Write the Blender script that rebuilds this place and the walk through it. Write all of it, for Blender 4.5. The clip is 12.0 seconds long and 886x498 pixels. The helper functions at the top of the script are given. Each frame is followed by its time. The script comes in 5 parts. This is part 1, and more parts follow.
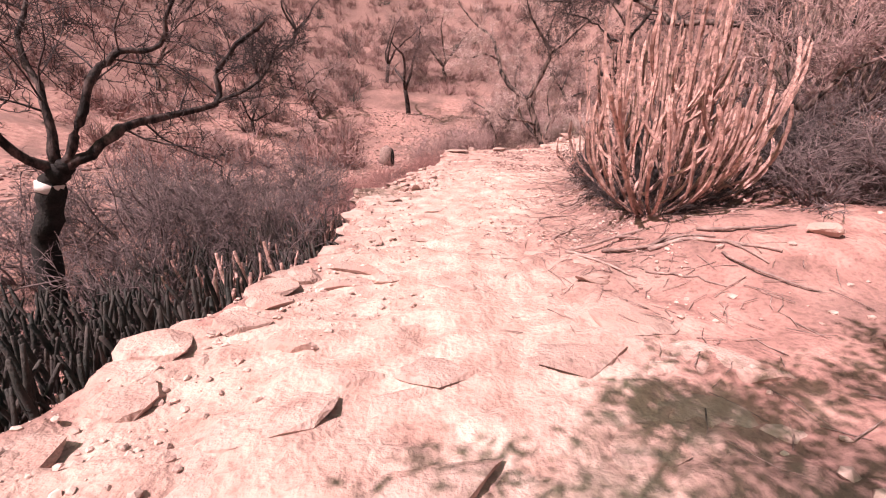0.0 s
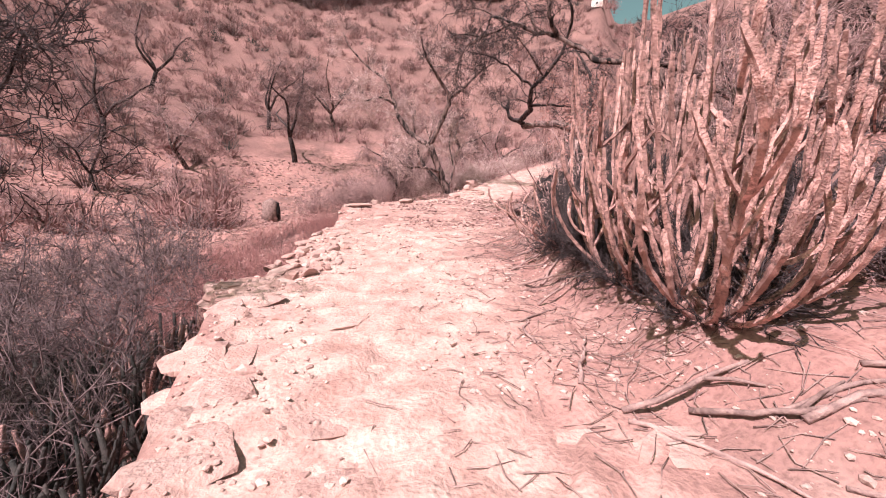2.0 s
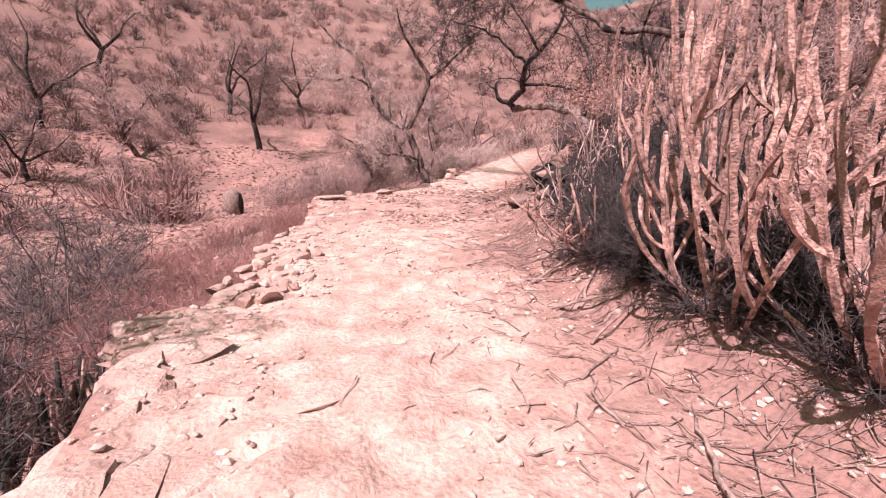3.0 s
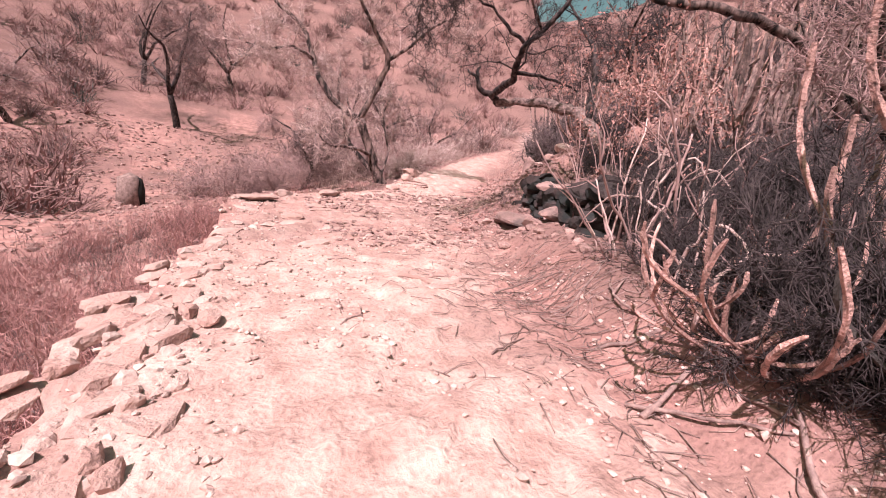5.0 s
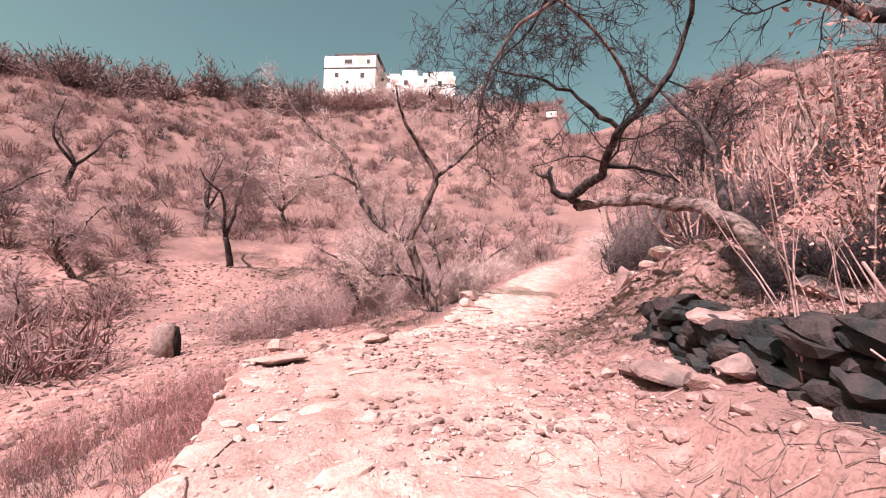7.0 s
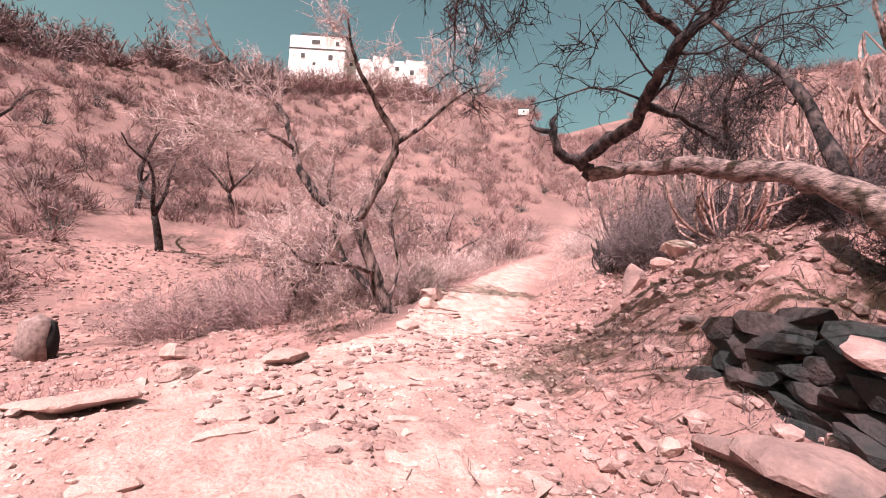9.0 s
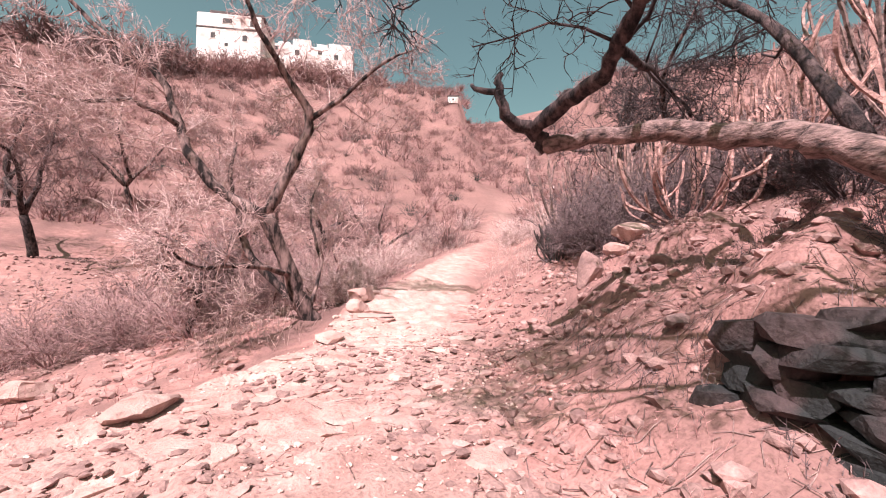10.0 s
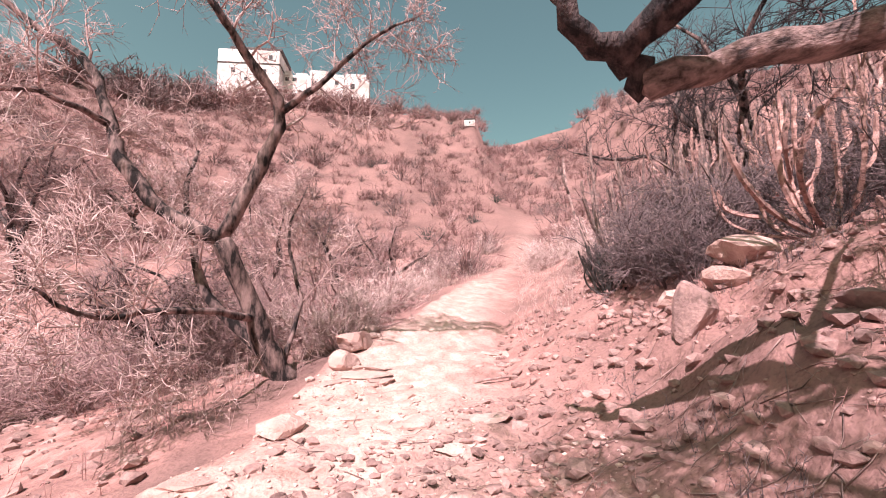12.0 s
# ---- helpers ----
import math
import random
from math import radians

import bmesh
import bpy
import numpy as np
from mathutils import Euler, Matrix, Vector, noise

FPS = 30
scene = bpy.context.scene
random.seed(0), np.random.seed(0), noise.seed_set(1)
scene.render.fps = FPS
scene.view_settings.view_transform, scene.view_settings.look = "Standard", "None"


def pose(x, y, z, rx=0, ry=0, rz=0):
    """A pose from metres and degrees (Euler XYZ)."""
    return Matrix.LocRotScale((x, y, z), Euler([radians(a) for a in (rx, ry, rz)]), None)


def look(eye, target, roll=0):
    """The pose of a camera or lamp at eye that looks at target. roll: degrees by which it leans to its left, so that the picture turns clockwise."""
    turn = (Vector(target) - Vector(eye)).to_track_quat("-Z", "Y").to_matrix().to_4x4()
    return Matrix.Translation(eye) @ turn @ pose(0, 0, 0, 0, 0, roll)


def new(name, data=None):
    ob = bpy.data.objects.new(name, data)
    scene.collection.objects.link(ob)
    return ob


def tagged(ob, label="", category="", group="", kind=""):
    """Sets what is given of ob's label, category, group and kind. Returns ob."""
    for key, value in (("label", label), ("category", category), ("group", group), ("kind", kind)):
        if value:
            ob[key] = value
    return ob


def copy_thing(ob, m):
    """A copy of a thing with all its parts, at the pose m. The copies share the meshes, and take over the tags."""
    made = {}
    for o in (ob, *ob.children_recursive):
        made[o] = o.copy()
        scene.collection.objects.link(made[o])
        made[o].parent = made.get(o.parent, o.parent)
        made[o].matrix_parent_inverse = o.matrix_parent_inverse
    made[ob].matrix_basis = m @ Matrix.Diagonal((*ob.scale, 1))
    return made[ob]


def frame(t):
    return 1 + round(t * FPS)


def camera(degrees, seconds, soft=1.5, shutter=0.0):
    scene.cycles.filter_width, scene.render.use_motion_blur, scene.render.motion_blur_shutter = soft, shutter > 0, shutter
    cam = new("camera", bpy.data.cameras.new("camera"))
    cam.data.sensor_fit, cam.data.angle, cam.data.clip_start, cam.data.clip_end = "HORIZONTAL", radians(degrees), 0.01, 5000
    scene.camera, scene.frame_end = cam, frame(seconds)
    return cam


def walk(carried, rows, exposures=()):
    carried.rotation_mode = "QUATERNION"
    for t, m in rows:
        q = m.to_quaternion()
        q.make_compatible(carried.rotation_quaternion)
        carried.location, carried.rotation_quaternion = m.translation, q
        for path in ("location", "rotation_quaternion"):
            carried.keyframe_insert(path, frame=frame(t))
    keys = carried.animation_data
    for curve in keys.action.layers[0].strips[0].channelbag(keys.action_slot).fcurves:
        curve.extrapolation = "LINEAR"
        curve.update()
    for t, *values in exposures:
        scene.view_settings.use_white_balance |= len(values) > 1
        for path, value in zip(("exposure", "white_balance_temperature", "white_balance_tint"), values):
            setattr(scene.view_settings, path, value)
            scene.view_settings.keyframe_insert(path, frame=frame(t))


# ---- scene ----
cam = camera(92.5, 12.0, 1.1)
METRES, EYE, TILT, LEAN, TURN = 16.5, 1.45, -17.0, -3.0, 0.0
ROWS = [
    (0.0, 0.0, 0.0, 0.0, 0.0, -0.0, 0.0),
    (0.5, -0.0081, 0.0325, 0.0131, -7.98, -0.37, 2.79),
    (1.0, -0.0143, 0.0731, 0.0246, -10.22, 2.86, 6.68),
    (1.5, -0.0199, 0.1178, 0.0395, -9.09, 6.13, 5.31),
    (2.0, -0.0113, 0.1623, 0.0519, -13.55, 5.41, 4.93),
    (2.5, -0.0104, 0.2054, 0.0648, -15.68, 4.0, 4.71),
    (4.5, 0.0026, 0.3708, 0.1093, -25.15, 2.64, 8.15),
    (5.0, 0.0096, 0.4107, 0.1235, -25.75, 2.63, 3.65),
    (5.5, 0.0149, 0.4474, 0.1431, -24.69, 9.45, 4.2),
    (6.0, 0.026, 0.4831, 0.165, -19.48, 19.1, 7.24),
    (6.5, 0.0334, 0.5229, 0.1771, -19.06, 20.34, 6.5),
    (7.0, 0.0467, 0.5581, 0.1834, -18.49, 18.31, 7.21),
    (9.0, 0.1139, 0.7068, 0.2191, -23.73, 17.24, 6.29),
    (9.5, 0.1321, 0.7401, 0.2298, -27.97, 16.0, 8.13),
    (10.0, 0.1546, 0.7728, 0.2438, -31.55, 14.76, 10.98),
    (10.5, 0.1742, 0.8014, 0.2572, -38.3, 10.68, 12.17),
    (11.0, 0.1993, 0.8294, 0.2638, -38.97, 8.47, 13.72),
    (11.5, 0.2191, 0.8631, 0.2709, -38.76, 7.63, 9.96),
    (12.0, 0.2392, 0.8875, 0.2854, -28.52, 18.7, 11.48),
]
walk(cam, [(t, pose(0, 0, EYE, TILT, LEAN, TURN) @ pose(METRES * x, METRES * y, METRES * z, 90 + pitch, roll, yaw)) for t, x, y, z, yaw, pitch, roll in ROWS],
     [(0.0, 0.74, 6900, 42), (0.5, 0.76, 6500, 39), (2.5, 0.72, 6500, 37), (5.0, 0.66, 6500, 38), (6.5, 0.95, 6500, 38), (9.5, 0.93, 6500, 38), (12.0, 0.98, 6500, 38)])

# ---------------------------------------------------------------- light
SUN_AZ, SUN_EL = -126.0, 54.0  # degrees from the walk's first heading, and above the horizon
world = bpy.data.worlds.new("sky")
scene.world = world
world.use_nodes = True
wn = world.node_tree.nodes
sky = wn.new("ShaderNodeTexSky")
sky.sky_type, sky.sun_disc = "NISHITA", False
sky.sun_elevation, sky.sun_rotation = radians(SUN_EL), radians(SUN_AZ)
sky.air_density, sky.dust_density, sky.ozone_density = 1.0, 3.0, 1.0
grade = wn.new("ShaderNodeMix")
grade.data_type, grade.blend_type = "RGBA", "MULTIPLY"
grade.inputs[0].default_value = 1.0
grade.inputs[7].default_value = (1.25, 1.72, 1.0, 1)
world.node_tree.links.new(sky.outputs[0], grade.inputs[6])
world.node_tree.links.new(grade.outputs[2], wn["Background"].inputs[0])
wn["Background"].inputs[1].default_value = 0.054
sun = new("sun", bpy.data.lights.new("sun", "SUN"))
sun.data.energy, sun.data.angle, sun.data.color = 5.0, radians(0.5), (1.0, 0.93, 0.86)
ca, sa, ce, se = math.cos(radians(SUN_AZ)), math.sin(radians(SUN_AZ)), math.cos(radians(SUN_EL)), math.sin(radians(SUN_EL))
sun.matrix_world = look((sa * ce * 60, ca * ce * 60, se * 60), (0, 0, 0))


# ---------------------------------------------------------------- materials
def material(name, dark, light, scale=6.0, rough=0.9, bump=0.4, fine=60.0, spread=0.12, contrast=(0.3, 0.7), detail=6.0, island=False, stretch=(1, 1, 1), patch=None, placed=False):
    """Two scales of noise between two colours, a third for patches, fine relief, and a shift of tone from piece to piece."""
    m = bpy.data.materials.new(name)
    m.use_nodes = True
    n, l = m.node_tree.nodes, m.node_tree.links
    b = n["Principled BSDF"]
    b.inputs["Roughness"].default_value = rough
    b.inputs["Specular IOR Level"].default_value = 0.25
    tc = n.new("ShaderNodeTexCoord")
    mp = n.new("ShaderNodeMapping")
    mp.inputs["Scale"].default_value = stretch
    where = n.new("ShaderNodeNewGeometry").outputs["Position"] if placed else tc.outputs["Object"]
    l.new(where, mp.inputs[0])
    big = n.new("ShaderNodeTexNoise")
    big.inputs["Scale"].default_value, big.inputs["Detail"].default_value, big.inputs["Roughness"].default_value = scale, detail, 0.62
    l.new(mp.outputs[0], big.inputs["Vector"])
    ramp = n.new("ShaderNodeValToRGB")
    ramp.color_ramp.elements[0].position, ramp.color_ramp.elements[1].position = contrast
    ramp.color_ramp.elements[0].color, ramp.color_ramp.elements[1].color = (*dark, 1), (*light, 1)
    l.new(big.outputs["Fac"], ramp.inputs[0])
    small = n.new("ShaderNodeTexNoise")
    small.inputs["Scale"].default_value, small.inputs["Detail"].default_value = fine, 4.0
    l.new(mp.outputs[0], small.inputs["Vector"])
    rnd = n.new("ShaderNodeNewGeometry" if island else "ShaderNodeObjectInfo")
    add = n.new("ShaderNodeMath")
    add.operation = "ADD"
    l.new(small.outputs["Fac"], add.inputs[0])
    l.new(rnd.outputs["Random Per Island" if island else "Random"], add.inputs[1])
    rng = n.new("ShaderNodeMapRange")
    rng.inputs["From Min"].default_value, rng.inputs["From Max"].default_value = 0.2, 1.6
    rng.inputs["To Min"].default_value, rng.inputs["To Max"].default_value = 1 - 2 * spread, 1 + 2 * spread
    l.new(add.outputs[0], rng.inputs["Value"])
    hsv = n.new("ShaderNodeHueSaturation")
    l.new(ramp.outputs[0], hsv.inputs["Color"])
    l.new(rng.outputs[0], hsv.inputs["Value"])
    col = hsv.outputs[0]
    if patch:
        pn = n.new("ShaderNodeTexNoise")
        pn.inputs["Scale"].default_value, pn.inputs["Detail"].default_value = patch[1], 5.0
        l.new(where, pn.inputs["Vector"])
        pr = n.new("ShaderNodeValToRGB")
        pr.color_ramp.elements[0].position, pr.color_ramp.elements[1].position = 0.48, 0.62
        l.new(pn.outputs["Fac"], pr.inputs[0])
        mx = n.new("ShaderNodeMix")
        mx.data_type = "RGBA"
        mx.inputs[7].default_value = (*patch[0], 1)
        l.new(pr.outputs[0], mx.inputs[0])
        l.new(col, mx.inputs[6])
        col = mx.outputs[2]
    l.new(col, b.inputs["Base Color"])
    bm = n.new("ShaderNodeBump")
    bm.inputs["Strength"].default_value, bm.inputs["Distance"].default_value = bump, 0.02
    hs = n.new("ShaderNodeMath")
    hs.operation = "ADD"
    l.new(big.outputs["Fac"], hs.inputs[0])
    l.new(small.outputs["Fac"], hs.inputs[1])
    l.new(hs.outputs[0], bm.inputs["Height"])
    l.new(bm.outputs[0], b.inputs["Normal"])
    return m


def ground_material():
    """Dry pink earth with grit; paler trodden dust and bare rock where the attribute 'trodden' says so."""
    m = bpy.data.materials.new("dry_earth")
    m.use_nodes = True
    n, l = m.node_tree.nodes, m.node_tree.links
    b = n["Principled BSDF"]
    b.inputs["Roughness"].default_value, b.inputs["Specular IOR Level"].default_value = 0.95, 0.15
    tc = n.new("ShaderNodeTexCoord")

    def tex(kind, scale, detail=6.0):
        t = n.new(kind)
        t.inputs["Scale"].default_value = scale
        if "Detail" in t.inputs:
            t.inputs["Detail"].default_value = detail
        l.new(tc.outputs["Object"], t.inputs["Vector"])
        return t

    def ramp(src, stops):
        r = n.new("ShaderNodeValToRGB")
        while len(r.color_ramp.elements) < len(stops):
            r.color_ramp.elements.new(0.5)
        for e, (p, c) in zip(r.color_ramp.elements, stops):
            e.position, e.color = p, (*c, 1)
        l.new(src, r.inputs[0])
        return r.outputs[0]

    def mix(f, a, c, kind="MIX"):
        x = n.new("ShaderNodeMix")
        x.data_type, x.blend_type = "RGBA", kind
        if isinstance(f, float):
            x.inputs[0].default_value = f
        else:
            l.new(f, x.inputs[0])
        l.new(a, x.inputs[6])
        l.new(c, x.inputs[7])
        return x.outputs[2]

    large, mid, grit = tex("ShaderNodeTexNoise", 0.55), tex("ShaderNodeTexNoise", 3.2, 8), tex("ShaderNodeTexNoise", 26.0, 8)
    chips = tex("ShaderNodeTexVoronoi", 9.0)
    far = tex("ShaderNodeTexNoise", 0.16, 9)
    earth = ramp(mid.outputs["Fac"], [(0.3, (0.219, 0.12, 0.106)), (0.5, (0.343, 0.182, 0.161)), (0.72, (0.438, 0.263, 0.23))])
    litter = ramp(far.outputs["Fac"], [(0.35, (0.146, 0.088, 0.08)), (0.7, (0.343, 0.193, 0.172))])
    soil = mix(ramp(large.outputs["Fac"], [(0.42, (0, 0, 0)), (0.62, (1, 1, 1))]), earth, litter)
    dust = ramp(mid.outputs["Fac"], [(0.28, (0.343, 0.208, 0.179)), (0.5, (0.453, 0.303, 0.266)), (0.72, (0.547, 0.409, 0.361))])
    at = n.new("ShaderNodeAttribute")
    at.attribute_name = "trodden"
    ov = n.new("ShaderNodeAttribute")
    ov.attribute_name = "overgrown_shaded"
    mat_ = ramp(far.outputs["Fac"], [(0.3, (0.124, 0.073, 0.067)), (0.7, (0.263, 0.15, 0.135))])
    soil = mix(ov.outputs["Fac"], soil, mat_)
    tone = mix(at.outputs["Fac"], soil, dust)
    spk = ramp(grit.outputs["Fac"], [(0.3, (0.62, 0.6, 0.6)), (0.5, (1, 1, 1)), (0.75, (1.12, 1.1, 1.08))])
    tone = mix(0.75, tone, spk, "MULTIPLY")
    chip = ramp(chips.outputs["Color"], [(0.2, (0.8, 0.78, 0.78)), (0.8, (1.12, 1.12, 1.12))])
    tone = mix(0.5, tone, chip, "MULTIPLY")
    l.new(tone, b.inputs["Base Color"])
    add = n.new("ShaderNodeMath")
    add.operation = "MULTIPLY_ADD"
    l.new(grit.outputs["Fac"], add.inputs[0])
    add.inputs[1].default_value = 0.5
    l.new(mid.outputs["Fac"], add.inputs[2])
    bp = n.new("ShaderNodeBump")
    bp.inputs["Strength"].default_value, bp.inputs["Distance"].default_value = 0.85, 0.05
    l.new(add.outputs[0], bp.inputs["Height"])
    l.new(bp.outputs[0], b.inputs["Normal"])
    return m


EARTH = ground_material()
STONE = material("pale_sandstone", (0.292, 0.175, 0.153), (0.555, 0.409, 0.365), 5, 0.92, 0.9, 38, 0.12, patch=((0.409, 0.252, 0.219), 2.5), placed=True)
ROCK = material("weathered_rock", (0.175, 0.11, 0.102), (0.365, 0.234, 0.212), 3, 0.92, 0.8, 30, 0.16, patch=((0.117, 0.088, 0.084), 2.0), placed=True)
# the dry wall's shade is put into this near-black rock colour
SHADEDROCK = material("shade_darkened_rock", (0.016, 0.015, 0.015), (0.073, 0.051, 0.05), 3, 0.92, 0.9, 30, 0.2, patch=((0.022, 0.026, 0.026), 2.2), placed=True)
RUBBLE = material("pink_rubble", (0.161, 0.095, 0.088), (0.394, 0.252, 0.226), 5, 0.92, 0.5, 40, 0.2, island=True)
CHIPS = material("loose_chips", (0.307, 0.182, 0.161), (0.555, 0.423, 0.38), 5, 0.92, 0.4, 40, 0.22, island=True)
BARK = material("grey_bark", (0.014, 0.011, 0.011), (0.28, 0.19, 0.174), 7, 0.9, 0.9, 70, 0.1, (0.42, 0.64), stretch=(1, 1, 0.35))
DARKBARK = material("dark_bark", (0.013, 0.011, 0.012), (0.124, 0.088, 0.084), 9, 0.9, 1.0, 60, 0.1, (0.42, 0.72), stretch=(1, 1, 0.5))
TRUNKBARK = material("furrowed_bark", (0.026, 0.02, 0.02), (0.365, 0.252, 0.23), 11, 0.92, 0.9, 45, 0.1, (0.34, 0.68), stretch=(1.4, 0.6, 1.4))
TWIG = material("dry_twigs", (0.175, 0.106, 0.102), (0.409, 0.27, 0.256), 4, 0.85, 0.2, 30, 0.2, island=True)
# dark twigs; the shade of crevices and hollows is put into this colour too
DARKTWIG = material("dark_shaded_twigs", (0.015, 0.013, 0.015), (0.077, 0.058, 0.058), 4, 0.85, 0.2, 30, 0.2, island=True)
PALETWIG = material("pale_dead_stems", (0.307, 0.204, 0.19), (0.584, 0.438, 0.409), 5, 0.85, 0.3, 30, 0.2, island=True)
MIDTWIG = material("grey_thorn_twigs", (0.036, 0.029, 0.031), (0.204, 0.146, 0.146), 4, 0.85, 0.2, 30, 0.3, island=True)
SCRUB = material("hill_scrub", (0.168, 0.095, 0.091), (0.329, 0.193, 0.182), 0.25, 0.9, 0.0, 3, 0.25, island=True)
GREYSCRUB = material("grey_scrub", (0.102, 0.072, 0.07), (0.226, 0.146, 0.14), 0.3, 0.9, 0.0, 3, 0.25, island=True)
GREENSCRUB = material("dull_green_scrub", (0.026, 0.036, 0.034), (0.073, 0.077, 0.069), 0.4, 0.85, 0.0, 3, 0.25, island=True)
WEED = material("reddish_weeds", (0.234, 0.106, 0.102), (0.467, 0.263, 0.245), 1.2, 0.85, 0.0, 8, 0.3, island=True)
LEAF = material("dry_red_leaves", (0.19, 0.084, 0.073), (0.409, 0.219, 0.19), 3, 0.7, 0.1, 20, 0.3, island=True)
CACTUS = material("cactus_skin", (0.095, 0.062, 0.055), (0.54, 0.321, 0.285), 20.0, 0.8, 1.0, 70, 0.26, (0.33, 0.56), patch=((0.292, 0.168, 0.146), 5.0))
GREYCACTUS = material("grey_cactus_skin", (0.066, 0.05, 0.047), (0.307, 0.204, 0.186), 12.0, 0.8, 0.8, 60, 0.28, (0.34, 0.62))
# dark grey-green skin with the shade between the stems put into its colour
DARKCACTUS = material("dark_shaded_cactus_skin", (0.013, 0.018, 0.017), (0.08, 0.062, 0.058), 5, 0.7, 0.7, 38, 0.2, (0.35, 0.75), island=True)
STICK = material("fallen_stick_bark", (0.11, 0.069, 0.066), (0.394, 0.27, 0.245), 8, 0.9, 0.6, 50, 0.15)
BLACKWOOD = material("black_wood", (0.006, 0.007, 0.007), (0.026, 0.022, 0.022), 8, 0.9, 0.8, 40, 0.1)
LIME = material("limewash", (0.66, 0.62, 0.60), (0.86, 0.82, 0.80), 2.0, 0.85, 0.3, 20, 0.05, patch=((0.55, 0.44, 0.41), 0.35))
ROOFING = material("dark_roof_sheet", (0.044, 0.036, 0.036), (0.095, 0.073, 0.073), 1.0, 0.7, 0.2, 8, 0.1)
OPENING = material("window_shade", (0.036, 0.033, 0.033), (0.066, 0.058, 0.058), 1.0, 0.6, 0.1, 8, 0.1)


# ---------------------------------------------------------------- terrain
def lattice(ix, iy, seed):
    h = (ix.astype(np.int64) * 374761393 + iy.astype(np.int64) * 668265263 + seed * 974711) & 0xFFFFFFFF
    h = ((h ^ (h >> 13)) * 1274126177) & 0xFFFFFFFF
    return ((h ^ (h >> 16)) & 0xFFFF) / 65535.0


def vnoise(x, y, seed):
    ix, iy = np.floor(x), np.floor(y)
    fx, fy = x - ix, y - iy
    fx, fy = fx * fx * (3 - 2 * fx), fy * fy * (3 - 2 * fy)
    a, b = lattice(ix, iy, seed), lattice(ix + 1, iy, seed)
    c, d = lattice(ix, iy + 1, seed), lattice(ix + 1, iy + 1, seed)
    return (a + (b - a) * fx) * (1 - fy) + (c + (d - c) * fx) * fy - 0.5


def fbm(x, y, seed, octaves=4):
    return sum(vnoise(x * 2 ** k + 17 * k, y * 2 ** k - 9 * k, seed + k) / 2 ** k for k in range(octaves))


def slabs(x, y, seed):
    """Uneven bedded slabs: a random level for each cell and the distance to the nearest joint."""
    best, second, level = np.full(x.shape, 9.0), np.full(x.shape, 9.0), np.zeros(x.shape)
    ix, iy = np.floor(x), np.floor(y)
    for dx in (-1, 0, 1):
        for dy in (-1, 0, 1):
            cx, cy = ix + dx, iy + dy
            d = np.hypot(cx + lattice(cx, cy, seed) - x, cy + lattice(cx, cy, seed + 1) - y)
            near = d < best
            second = np.where(near, best, np.minimum(second, d))
            level = np.where(near, lattice(cx, cy, seed + 2), level)
            best = np.where(near, d, best)
    return level, second - best


def left_edge(y):
    return np.interp(y, [-5, 0, 2, 3.3, 4.7, 5.6, 7, 8.3, 8.6, 9.4, 11.2, 12.5, 13.8, 15.4, 16.8, 17.3, 18.3, 20, 22.5, 25, 29, 34, 49, 70, 110, 200],
                     [-2.6, -2.3, -1.85, -1.5, -1.1, -1.2, -1.35, -1.55, -0.85, -0.66, -0.46, -0.4, 0, 0, 0.1, 0.4, 2.2, 4.5, 5.9, 8.6, 12.6, 19, 32.4, 46, 74, 137])


def right_edge(y):
    return np.interp(y, [-5, 0, 5, 8.6, 11, 12, 14.5, 16, 17.3, 18, 20.7, 24, 29, 34, 49, 70, 110, 200],
                     [2.6, 2.2, 1.8, 2.5, 3.3, 3.7, 4.5, 5.2, 6.1, 6.6, 8.2, 10.8, 15.2, 21.5, 35.3, 49, 77, 140])


def path_level(y):
    return np.interp(y, [-10, 0, 5, 8, 12.5, 14.5, 18, 20, 22.5, 29, 34, 49, 70, 110, 200],
                     [-0.1, -0.05, 0.03, 0.06, 0.06, 0.13, 0.3, 0.42, 0.7, 2.0, 3.2, 8.4, 18.7, 42, 46])


def step(a, lo, hi):
    k = np.clip((a - lo) / (hi - lo), 0, 1)
    return k * k * (3 - 2 * k)


